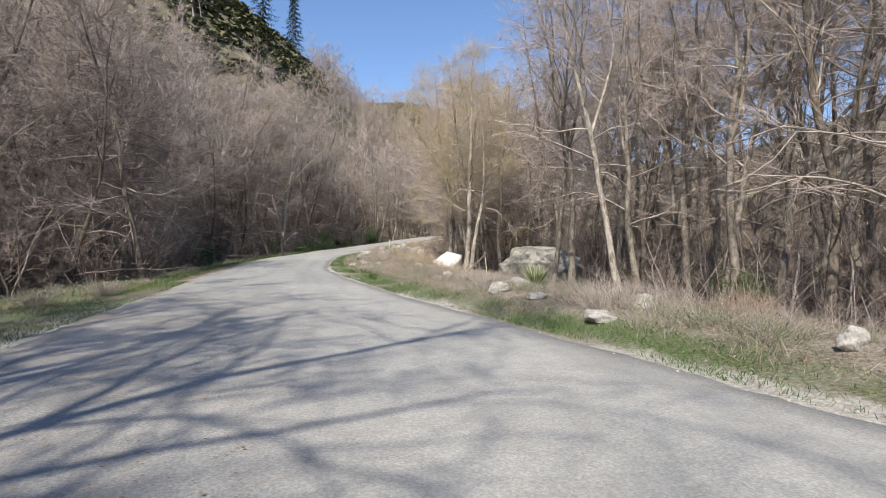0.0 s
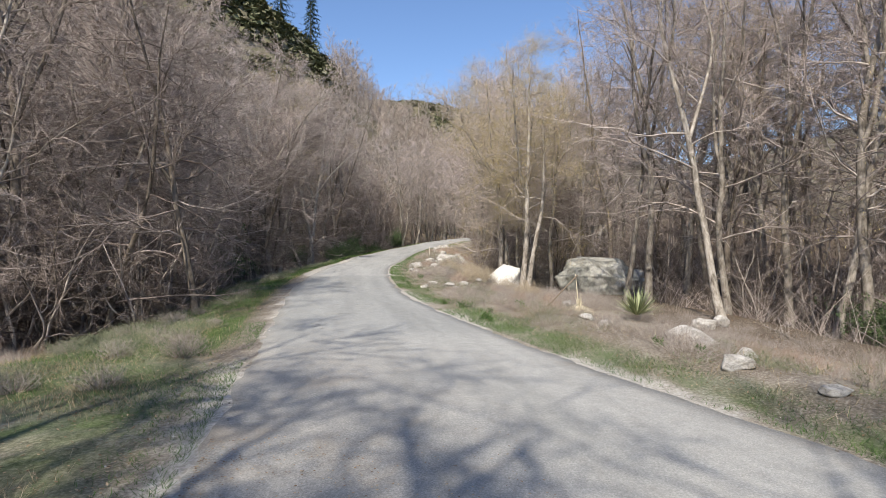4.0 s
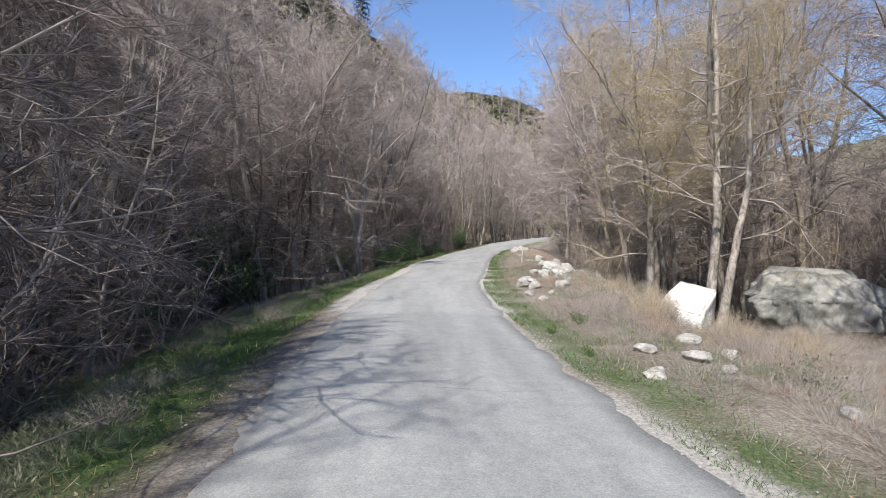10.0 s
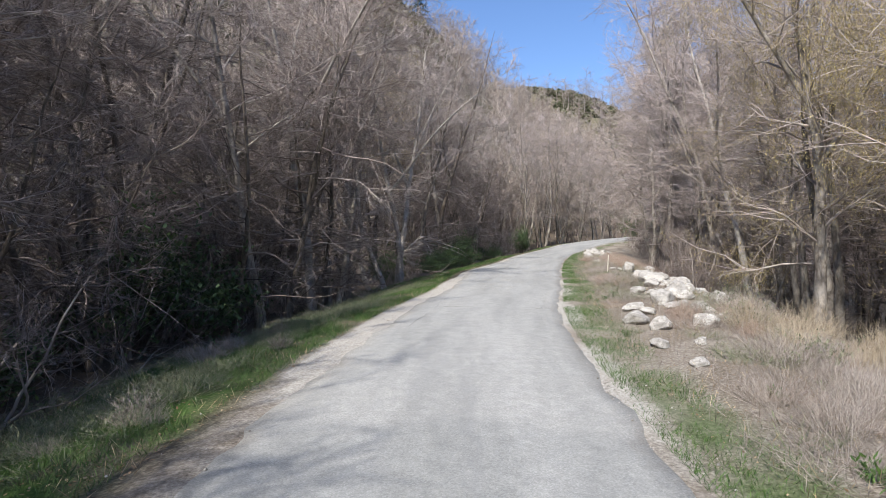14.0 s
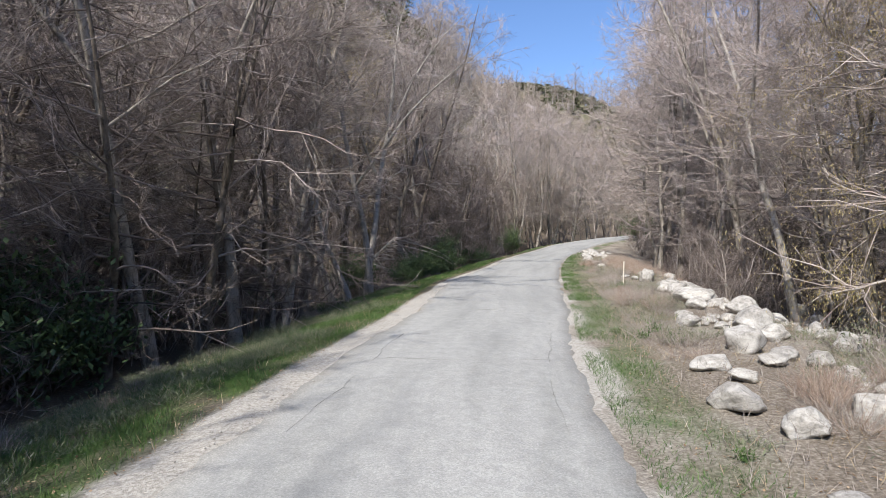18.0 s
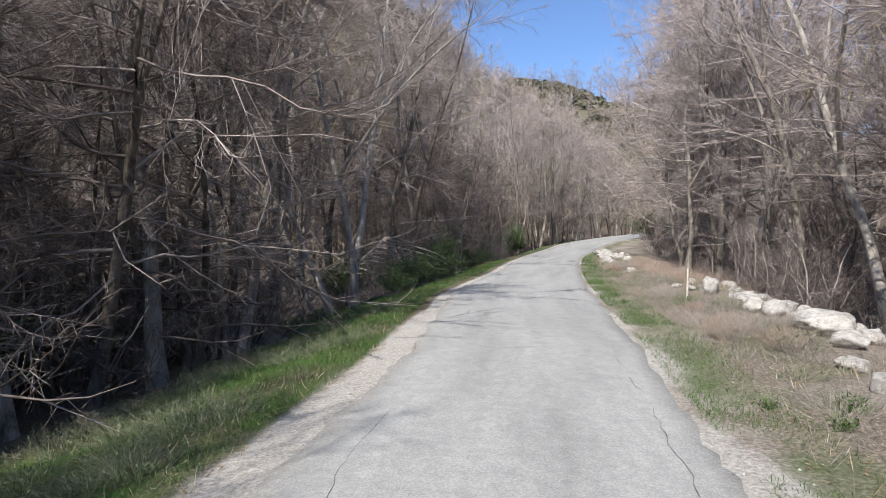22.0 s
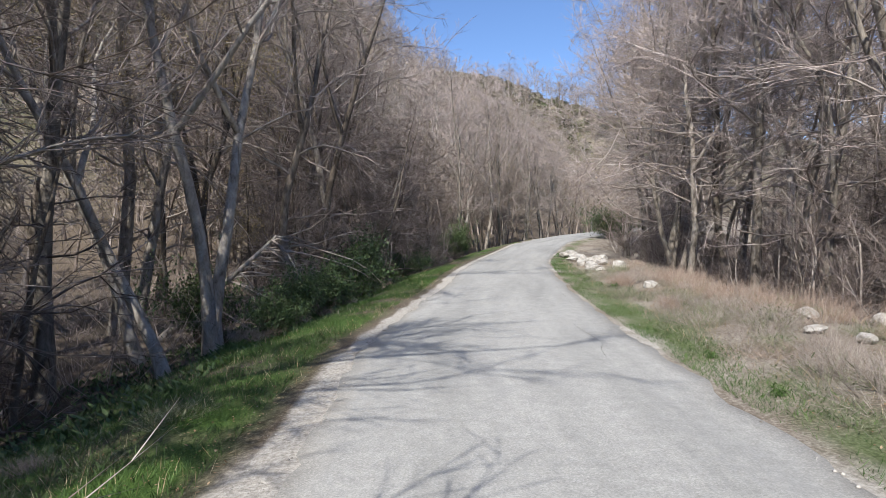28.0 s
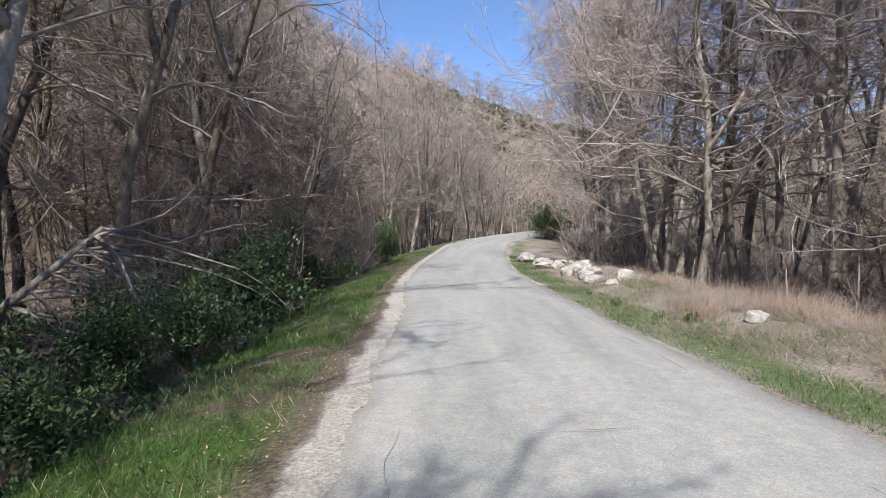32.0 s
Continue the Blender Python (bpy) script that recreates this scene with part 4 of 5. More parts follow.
# ---- hillside scrub and conifers ----
def ico(level):
    bm = bmesh.new()
    bmesh.ops.create_icosphere(bm, subdivisions=level, radius=1)
    bm.verts.ensure_lookup_table()
    v = np.array([q.co[:] for q in bm.verts])
    f = np.array([[q.index for q in p.verts] for p in bm.faces])
    bm.free()
    return v, f


def hull_faces(v):
    """The twenty faces of an icosahedron's twelve corners."""
    d = np.linalg.norm(v[:, None] - v[None], axis=2)
    near = d < 1.2
    return np.array([(a, b, c) for a in range(12) for b in range(a + 1, 12) for c in range(b + 1, 12) if near[a, b] and near[b, c] and near[a, c]])


def build_chaparral():
    r = np.random.default_rng(8)
    clump = Soup()
    n = 46
    d = r.normal(0, 1, (n, 3))
    d[:, 2] = np.abs(d[:, 2])
    d /= np.linalg.norm(d, axis=1, keepdims=True)
    c = d * (0.55 + 0.45 * r.random((n, 1)))
    blades(clump, c - 0.22 * r.normal(0, 1, (n, 3)), c + 0.3 * d + 0.1 * r.normal(0, 1, (n, 3)), 0.17 + 0.1 * r.random(n), 6.28 * r.random(n))
    v, f = ico(1)
    clump.add(v[:12] * 0.72 * (1 + 0.25 * r.normal(0, 1, (12, 1))), hull_faces(v[:12]))
    x = np.concatenate([r.uniform(-150, 130, 5200), r.uniform(-62, -9, 2600), r.uniform(-45, 75, 3000)])
    y = np.concatenate([r.uniform(-10, 300, 5200), r.uniform(96, 172, 2600), r.uniform(168, 240, 3000)])
    h = hills(x, y)
    pale = (x > -10) & (y < 176)  # bare woods grow there
    keep = (h > 9) & ~pale & (r.random(len(x)) < 0.35 + 0.6 * smooth(20, 45, h)) & (np.hypot(x, y - 30) > 55) & (np.hypot(x, y) < 320)
    for name, label, mat, part in (("chaparral", "dark green chaparral scrub covering the near ridge", CHAPARRAL, keep & (y < 170)), ("hill_scrub", "olive-brown scrub on the rounded hill behind", HILL_SCRUB, keep & (y >= 170))):
        px, py = x[part], y[part]
        s = 0.8 + 1.3 * r.random(len(px)) ** 2
        many = clump.spread(np.stack([px, py, ground_z(px, py) - 0.2], 1), s, 6.28 * r.random(len(px)), s * (0.4 + 0.4 * r.random(len(px))))
        tagged(piece(name, many.mesh(name, mat)), label, "scrub", kind="stuff")


def make_conifer(seed, height):
    r = np.random.default_rng(seed)
    root = tagged(new("conifer"), "dark green conifer standing on the ridge", "tree", "conifers on the ridge")
    t = Soup()
    tube(t, branch_path((0, 0, -1), (0, 0, 1), height + 1, 0.01, 8, r, 0.05), 0.32 * (1 - np.linspace(0, 1, 9)) + 0.02, 6)
    piece("trunk", t.mesh("trunk", BARK_DARK, smooth=True), root)
    s = Soup()
    for k in range(120):
        q = 0.10 + 0.9 * (k + r.random()) / 120
        a = 2.4 * k
        ln = (1 - q) * height * 0.19 * (0.6 + 0.7 * r.random()) + 0.3
        tip = np.array([math.cos(a) * ln, math.sin(a) * ln, -0.25 * ln])
        line = np.linspace(0, 1, 6)[:, None] * tip + [0, 0, q * height]
        tube(s, line, 0.05 * (1 - np.linspace(0, 1, 6)) + 0.01, 3)
        n = 26
        base, d = along(line, r.random(n))
        out = 0.45 * d / np.linalg.norm(d, axis=1, keepdims=True) + r.normal(0, 0.30, (n, 3)) + [0, 0, -0.1]
        blades(s, base, base + out * (0.9 + 0.4 * r.random((n, 1))), 0.10, 6.28 * r.random(n))
    piece("crown", s.mesh("crown", NEEDLE), root)
    return root


build_chaparral()
for seed, x, y, h in ((71, -28.0, 150, 24), (72, -20.5, 151, 22), (73, -47, 128, 18)):
    make_conifer(seed, h).matrix_world = Matrix.Translation((x, y, float(ground_z(x, y))))


# ---- rocks ----
def rock_mesh(name, seed, mat, level=3, blocky=0.35, rough=0.16):
    """A worn stone: a ball cut by random planes, then roughened."""
    r = np.random.default_rng(seed)
    v, f = ico(level)
    rad = np.ones(len(v))
    for _ in range(15):
        n = r.normal(0, 1, 3)
        n /= np.linalg.norm(n)
        cut = 0.55 + 0.32 * r.random()
        rad = np.minimum(rad, cut / np.maximum(v @ n, 1e-3)) * blocky + rad * (1 - blocky)
    for k, (s, amp) in enumerate(((1.3, 0.5), (3.1, 0.28), (7.5, 0.12), (15, 0.06))):
        rad = rad * (1 + rough * amp * np.array([noise.noise(Vector(p * s + seed + k)) for p in v]))
    v = v * rad[:, None]
    if name == "rock":  # one unit wide, deep and high
        v = (v - (v.max(0) + v.min(0)) / 2) / (v.max(0) - v.min(0))
    return mesh_from(name, v, f, mat, True)


ROCKS = [rock_mesh("rock", 100 + k, GRANITE, 4, 0.80 + 0.05 * (k % 4), 0.30) for k in range(7)]


def put_rock(x, y, w, h=0.7, deep=0.8, kind=0, turn=0.0, label="pale weathered granite rock on the roadside bank", group="rocks along the bank", z=None, sink=0.25, name="rock"):
    """A stone w metres wide, h and deep as shares of that, sunk a little into the ground."""
    ob = new(name, ROCKS[kind % len(ROCKS)])
    gz = float(ground_z(x, y)) if z is None else z
    ob.matrix_world = pose(x, y, gz + w * h * (0.5 - sink), 0, 0, math.degrees(turn)) @ Matrix.Diagonal((w, w * deep, w * h, 1))
    return tagged(ob, label, "rock", group)


STONES = []  # places where stones lie clear of the brush


def build_rocks():
    r = random.Random(9)
    # great lichened boulder beside the creek trees
    big = rock_mesh("boulder", 208, BOULDER, 6, 0.70, 0.46)
    co = np.empty(len(big.vertices) * 3, np.float32)
    big.vertices.foreach_get("co", co)
    co = co.reshape(-1, 3)
    co[:, 2] = np.minimum(co[:, 2], 0.62 + 0.10 * co[:, 0] * -0.6 + 0.05 * np.sin(co[:, 0] * 5 + co[:, 1] * 3))
    ledge = smooth(0.28, 0.31, co[:, 2] + 0.05 * np.sin(3 * co[:, 0])) * 0.08 - 0.05 * smooth(0.02, 0.0, np.abs(co[:, 2] - 0.26 + 0.05 * np.sin(3 * co[:, 0])))
    co[:, :2] *= (1 - ledge)[:, None]
    co[:, :2] *= (1 + 0.22 * smooth(-0.2, 0.45, co[:, 2]))[:, None]
    big.vertices.foreach_set("co", co.ravel())
    ob = new("boulder", big)
    ob.matrix_world = pose(10.5, 34.9, -0.55, 0, 0, 12) @ Matrix.Diagonal((2.55, 2.3, 2.75, 1))
    tagged(ob, "huge grey lichened granite boulder with a flat top", "boulder")
    # white split block
    bm = bmesh.new()
    bmesh.ops.create_cube(bm, size=1.0)
    bmesh.ops.bevel(bm, geom=bm.edges[:], offset=0.035, segments=2, affect="EDGES")
    bmesh.ops.subdivide_edges(bm, edges=bm.edges[:], cuts=4, use_grid_fill=True)
    for q in bm.verts:
        c = q.co.copy()
        q.co += c.normalized() * (0.05 * noise.noise(c * 2.1) + 0.03 * noise.noise(c * 6 + Vector((3, 1, 2))) + 0.015 * noise.noise(c * 14))
        q.co.x += 0.22 * c.z
        q.co.y *= 1 - 0.18 * c.x
    block = bpy.data.meshes.new("white_block")
    bm.to_mesh(block)
    bm.free()
    block.materials.append(WHITE_ROCK)
    block.polygons.foreach_set("use_smooth", np.ones(len(block.polygons), bool))
    ob = new("granite_block", block)
    ob.matrix_world = pose(3.95, 30.9, -0.02, 14, -30, 38) @ Matrix.Diagonal((1.3, 1.15, 1.25, 1))
    tagged(ob, "bright white angular split granite block leaning on stones", "rock")
    known = [(3.1, 12.1, 1.05, 0.6), (3.75, 11.2, 0.36, 0.7), (2.9, 10.2, 0.34, 0.7), (2.0, 9.05, 0.40, 0.55), (2.3, 7.95, 0.28, 0.44), (2.5, 6.1, 0.40, 0.42), (3.5, 7.2, 0.42, 0.7), (3.55, 3.9, 0.22, 0.9), (3.78, 4.1, 0.20, 0.95), (3.82, 3.72, 0.24, 0.9),
             (2.5, 16.2, 0.5, 0.6), (1.7, 13.2, 0.28, 0.6), (3.2, 17.2, 0.8, 0.45), (8.15, 20.2, 0.8, 0.55), (9.0, 20.6, 0.6, 0.8), (4.4, 22.5, 0.6, 0.4), (2.2, 29.1, 0.7, 0.35),
             (-0.76, 21.1, 0.34, 0.45), (0.15, 22.1, 0.36, 0.5), (1.18, 23.3, 0.34, 0.62), (0.3, 21.6, 0.28, 0.44), (-0.39, 22.5, 0.38, 0.4), (0.9, 24.0, 0.4, 0.6), (-0.65, 28.2, 0.27, 0.5), (-0.16, 29.5, 0.23, 0.57), (-0.77, 29.4, 0.30, 0.56)]
    # the white stones at the foot of the bank
    bank = [(-0.40, 30.6, 0.38, 0.65), (-0.63, 31.3, 0.55, 0.48), (-0.24, 32.05, 0.28, 0.55), (-0.36, 32.6, 0.46, 0.4), (0.46, 33.6, 0.52, 0.75), (0.42, 32.75, 0.38, 0.47), (0.72, 33.1, 0.32, 0.58), (1.14, 34.3, 0.46, 0.56), (1.22, 35.0, 0.68, 0.65), (0.46, 35.6, 0.38, 0.6), (1.36, 36.3, 0.32, 0.5),
            (0.95, 36.0, 0.30, 0.55), (1.38, 37.7, 0.42, 0.7), (1.73, 38.9, 0.86, 0.52), (1.92, 37.0, 0.56, 0.7), (1.95, 40.65, 0.46, 0.78), (2.25, 39.9, 0.44, 0.6), (2.5, 42.8, 0.44, 0.45), (2.25, 44.3, 0.52, 0.95), (1.9, 45.6, 0.30, 0.47), (2.02, 44.9, 0.24, 0.64), (2.5, 43.1, 0.70, 0.3),
            (2.8, 47.0, 0.35, 0.6), (2.4, 52.0, 0.30, 0.7), (2.85, 57.0, 0.32, 0.5), (3.5, 60.3, 0.6, 0.5), (3.75, 63.0, 0.8, 0.42), (4.3, 66.6, 0.75, 0.48), (5.1, 68.6, 0.7, 0.5), (2.9, 58.0, 0.6, 0.36)]
    for k, (x, y, w, h) in enumerate(known):
        put_rock(x, y, w, h, 0.85, k, r.random() * 6)
    for k, (x, y, w, h) in enumerate(bank):
        put_rock(x, y, 1.05 * w, h * 1.02, 0.85, k + 2, r.random() * 6, sink=0.2, label="white rounded granite stone at the foot of the bank")
    STONES.extend((x, y, w) for x, y, w, _ in known + bank)
    # tumbled bank of white stones between verge and creek
    count = tries = 0
    spots = [(a, b, c) for a, b, c, _ in known + bank]
    while count < 150 and tries < 6000:
        tries += 1
        y = 31.0 + 15.5 * r.random() ** 1.3
        d = 2.35 + 2.6 * r.random() ** 1.2 + 0.3 * math.sin(y) + 1.0 * max(0.0, (y - 38) / 8)
        x = float(right_edge(y)) + d
        w = r.choice((0.14, 0.18, 0.24, 0.30, 0.36, 0.46)) * r.uniform(0.85, 1.2)
        if any(math.hypot(x - a, y - b) < 0.47 * (w + c) for a, b, c in spots):
            continue
        spots.append((x, y, w))
        put_rock(x, y, w, r.uniform(0.55, 0.8), r.uniform(0.7, 1.0), count, r.random() * 6, sink=0.2)
        count += 1
    for k in range(22):
        y = r.uniform(58, 67)
        put_rock(float(right_edge(y)) + r.uniform(0.9, 2.6), y, r.uniform(0.22, 0.6), r.uniform(0.5, 0.75), 0.8, k, r.random() * 6, "white granite stone heaped at the bend of the road", "stones at the bend")
    for k in range(30):
        y = r.uniform(41, 66)
        put_rock(float(right_edge(y)) + r.uniform(6.5, 14), y, r.uniform(0.4, 1.1), r.uniform(0.45, 0.7), 0.8, k, r.random() * 6, "pale rounded boulder standing in the creek", "boulders in the creek", sink=0.1)
    for k in range(16):
        y = r.uniform(10, 30)
        put_rock(float(right_edge(y)) + r.uniform(1.6, 7), y, r.uniform(0.12, 0.3), 0.6, 0.8, k, r.random() * 6)


build_rocks()


# ---- creek ----
def build_creek():
    m, n, l, b = material("creek_water", 0.06, 0.5)
    b.inputs["Base Color"].default_value = (0.012, 0.014, 0.011, 1)
    p = place(n)
    bump(n, l, b, noise_tex(n, l, 5.0, 3, 0.5, p).outputs["Fac"], 0.35, 0.05)
    ys = np.arange(34, 74, 0.6)
    mid = right_edge(ys) + 10.2 + 8 * (1 - smooth(24, 34, ys))
    us = np.linspace(-1, 1, 13)
    wide = 4.6 * (0.05 + 0.95 * smooth(33.5, 40, ys)) + 0.5 * lump(ys, 0 * ys, 1.6, 3)
    x = mid[:, None] + us * wide[:, None]
    z = road_z(ys) - 1.36 - 0.25 * (1 - smooth(24, 34, ys))
    v = np.stack([x, ys[:, None] + 0 * x, z[:, None] + 0 * x], -1)
    i, j = np.meshgrid(np.arange(len(ys) - 1), np.arange(12), indexing="ij")
    a = (i * 13 + j).ravel()
    me = mesh_from("water", v.reshape(-1, 3), np.stack([a, a + 1, a + 14, a + 13], 1), m, True)
    tagged(piece("water", me), "dark shallow creek water between boulders", "water", kind="structure")


build_creek()


# ---- cracks in the road ----
def build_cracks():
    r = np.random.default_rng(12)

    def crack(path, width, mat=CRACK, name="crack"):
        width = 0.19 * width
        path = np.asarray(path, float)
        n = max(8, int(np.linalg.norm(np.diff(path, axis=0), axis=1).sum() / 0.12))
        t = np.linspace(0, 1, n)
        k = np.linspace(0, 1, len(path))
        x, y = np.interp(t, k, path[:, 0]), np.interp(t, k, path[:, 1])
        x = x + 0.06 * np.cumsum(r.normal(0, 0.35, n)) * np.minimum(1, 4 * t * (1 - t))
        y = y + 0.04 * np.cumsum(r.normal(0, 0.35, n)) * np.minimum(1, 4 * t * (1 - t))
        d = np.stack([np.gradient(x), np.gradient(y)], 1)
        d /= np.linalg.norm(d, axis=1, keepdims=True) + 1e-9
        w = width * (0.35 + 0.9 * r.random(n)) * (0.2 + np.minimum(1, 6 * t * (1 - t)))
        rows = []
        for side, lift in ((-1, 0.0), (0, 0.004), (1, 0.0)):
            px, py = x - side * d[:, 1] * w, y + side * d[:, 0] * w
            rows.append(np.stack([px, py, surface(px, py) + 0.009 + lift], 1))
        v = np.stack(rows, 1).reshape(-1, 3)
        k = np.arange(n - 1)
        whole = np.sin(k * 0.55 + 9 * r.random()) + np.sin(k * 0.21 + 9 * r.random()) > -0.55  # the crack closes in places
        i = k[whole][:, None] * 3
        f = np.concatenate([i + [0, 1, 4, 3], i + [1, 2, 5, 4]])
        piece(name, mesh_from(name, v, f, mat), road)

    scuff = varied("pale_scuffed_asphalt", [(0.35, (0.262, 0.262, 0.252)), (0.6, (0.315, 0.313, 0.3))], 5.0, 0.9)
    crack([(-3.53, 13.95), (-3.2, 12.4)], 0.11, scuff, "scuff_mark")
    crack([(-3.36, 13.7), (-3.08, 12.5)], 0.08, scuff, "scuff_mark")
    le = lambda y, d: (float(left_edge(y)) + d, y)
    re = lambda y, d: (float(right_edge(y)) - d, y)
    crack([le(y, 0.42) for y in np.arange(30.5, 36, 0.8)], 0.012)
    crack([re(y, 0.35) for y in np.arange(30.5, 39, 0.8)], 0.013)
    crack([re(y, 0.75) for y in np.arange(44.5, 48, 0.8)], 0.012)
    crack([re(y, 0.35) for y in np.arange(50, 58, 0.8)], 0.010)
    crack([le(y, 0.35) for y in np.arange(46.5, 49, 0.8)], 0.010)
    for y, a, b in ((14.7, 0.25, 0.75), (16.3, 0.35, 0.8), (20.4, 0.5, 0.95), (33.3, 0.2, 0.95), (38.2, 0.3, 0.6), (41.2, 0.4, 0.9), (48.6, 0.35, 0.7)):
        xa, xb = left_edge(y) + (right_edge(y) - left_edge(y)) * np.array([a, b])
        crack([(xa, y), ((xa + xb) / 2, y + r.normal(0, 0.12)), (xb, y + r.normal(0, 0.2))], 0.008)


build_cracks()


# ---- marker post, yucca and fallen wood ----
def build_post():
    root = tagged(new("marker_post"), "thin white weathered marker post beside the road", "post")
    s = Soup()
    tube(s, [(0, 0, -0.25), (0.005, 0, 0.3), (0.02, 0.01, 0.70)], [0.022, 0.021, 0.019], 6)
    tube(s, [(0.02, 0.01, 0.70), (0.021, 0.01, 0.72)], [0.019, 0.004], 6)
    piece("pole", s.mesh("pole", varied("bleached_wood", [(0.3, (0.42, 0.37, 0.30)), (0.6, (0.66, 0.61, 0.53))], 14, 0.85, 60), smooth=True), root)
    root.matrix_world = Matrix.Translation((1.1, 42.6, float(ground_z(1.1, 42.6))))


def rosette(soup, centre, count, length, width, r, low=0.05, high=1.2):
    a = 2.4 * np.arange(count)
    up = low + (high - low) * r.random(count)
    d = np.stack([np.cos(a) * np.cos(up), np.sin(a) * np.cos(up), np.sin(up)], 1)
    tip = centre + d * (length * (0.75 + 0.4 * r.random(count)))[:, None]
    blades(soup, np.tile(centre, (count, 1)) + d * 0.05, tip, width, a + 1.57)
    return tip


def build_yucca():
    r = np.random.default_rng(4)
    green = varied("yucca_blade", [(0.2, (0.15, 0.18, 0.08)), (0.5, (0.27, 0.30, 0.16)), (0.8, (0.46, 0.47, 0.31))], 3, 0.5, islands=True)
    dead = varied("bleached_yucca", [(0.2, (0.30, 0.25, 0.17)), (0.5, (0.50, 0.44, 0.32)), (0.8, (0.68, 0.62, 0.48))], 3, 0.85, islands=True)
    pole_wood = varied("brown_weathered_stalk", [(0.3, (0.10, 0.075, 0.055)), (0.6, (0.22, 0.175, 0.13))], 9, 0.9)
    yucca = tagged(new("yucca"), "spiky green yucca rosette among dry shrubs", "plant")
    s = Soup()
    rosette(s, np.array([0, 0, 0.15]), 190, 0.92, 0.02, r)
    piece("blade_rosette", s.mesh("rosette", green), yucca)
    yucca.matrix_world = Matrix.Translation((5.6, 19.5, float(ground_z(5.6, 19.5))))
    stalk = tagged(new("dead_yucca_stalk"), "broken bleached yucca stalk bent over its dry leaves", "plant")
    g = lambda x, y: float(ground_z(x, y))
    top = np.array([3.98, 20.42, 0.93])
    s = Soup()
    tube(s, branch_path((2.76, 20.2, g(2.76, 20.2) - 0.1), top - [2.76, 20.2, g(2.76, 20.2) - 0.1], np.linalg.norm(top - [2.76, 20.2, g(2.76, 20.2) - 0.1]), 0.01, 6, r), np.linspace(0.026, 0.022, 7), 7)
    piece("pole", s.mesh("pole", pole_wood, smooth=True), stalk)
    s = Soup()
    foot = np.array([4.05, 20.3, g(4.05, 20.3) + 0.26])
    tube(s, np.linspace(top, foot, 5), np.linspace(0.012, 0.02, 5), 7)
    piece("hanging_stem", s.mesh("stem", dead, smooth=True), stalk)
    s = Soup()
    n = 190
    a = 6.28 * r.random(n)
    base = foot + np.stack([0.05 * np.cos(a), 0.05 * np.sin(a), 0.15 * r.random(n)], 1)
    ln = 0.5 + 0.35 * r.random(n)
    tip = foot + np.stack([np.cos(a) * ln, np.sin(a) * ln, -0.22 + 0.10 * r.random(n)], 1)
    blades(s, base, tip, 0.013, a + 1.57)
    up = 40
    blades(s, foot + r.normal(0, 0.03, (up, 3)), foot + np.stack([r.normal(0, 0.08, up), r.normal(0, 0.08, up), 0.2 + 0.25 * r.random(up)], 1), 0.010, 6.28 * r.random(up))
    piece("dry_leaf_skirt", s.mesh("skirt", dead), stalk)
    log = tagged(new("fallen_yucca_trunk"), "grey shaggy fallen yucca trunk on the verge", "log")
    s = Soup()
    ax = np.linspace([2.6, 17.6, g(2.6, 17.6) + 0.10], [3.9, 17.9, g(3.9, 17.9) + 0.14], 9)
    tube(s, ax, 0.12 + 0.02 * np.sin(np.arange(9) * 2), 9)
    q, d = along(ax, r.random(160))
    a = 6.28 * r.random(160)
    out = np.stack([0.3 * np.cos(a), np.sin(a), np.abs(np.cos(a)) * 0.6], 1)
    blades(s, q + 0.10 * out, q + (0.16 + 0.12 * r.random((160, 1))) * out + [0.14, 0, 0], 0.010, a)
    piece("trunk", s.mesh("trunk", dead), log)


def build_fallen_wood():
    r = np.random.default_rng(15)
    places = [(-10.6, 28.5, 3.2, 0.07), (-10.8, 47.0, 3.0, 0.06), (-10.4, 22.0, 2.4, 0.06),
              (6.8, 36.0, 2.8, 0.05), (7.2, 42.0, 4.2, 0.06), (9.4, 17.5, 2.6, 0.05)]
    for x, y, ln, rad in places:
        a = 1.57 + r.normal(0, 0.35)
        root = tagged(new("fallen_branch"), "bleached fallen branch lying on the forest floor", "branch", "fallen branches")
        xs, ys_ = x + np.linspace(0, ln, 8) * math.cos(a) * 0.9, y + np.linspace(0, ln, 8) * math.sin(a) * 0.9
        pts = np.stack([xs, ys_, ground_z(xs, ys_) + rad * 0.6 + np.linspace(0, 0.25, 8) * r.random()], 1)
        pts[:, :2] += np.cumsum(r.normal(0, 0.03, (8, 2)), 0)
        s = Soup()
        tube(s, pts, rad * (1 - 0.75 * np.linspace(0, 1, 8)), 6)
        piece("limb", s.mesh("limb", BARK, smooth=True), root)
        t = Soup()
        for _ in range(4):
            b, d = along(pts, 0.3 + 0.65 * r.random(1))
            tube(t, branch_path(b[0], d[0] / np.linalg.norm(d[0]) + r.normal(0, 0.5, 3) + [0, 0, 0.4], 0.3 + 0.4 * r.random(), 0.15, 4, r), rad * 0.3 * (1 - np.linspace(0, 0.9, 5)), 4)
        twig_fan(t, pts, 20, 0.7, 0.006, r, 0.2, 0.3)
        piece("side_twig", t.mesh("side_twig", LIMB), root)


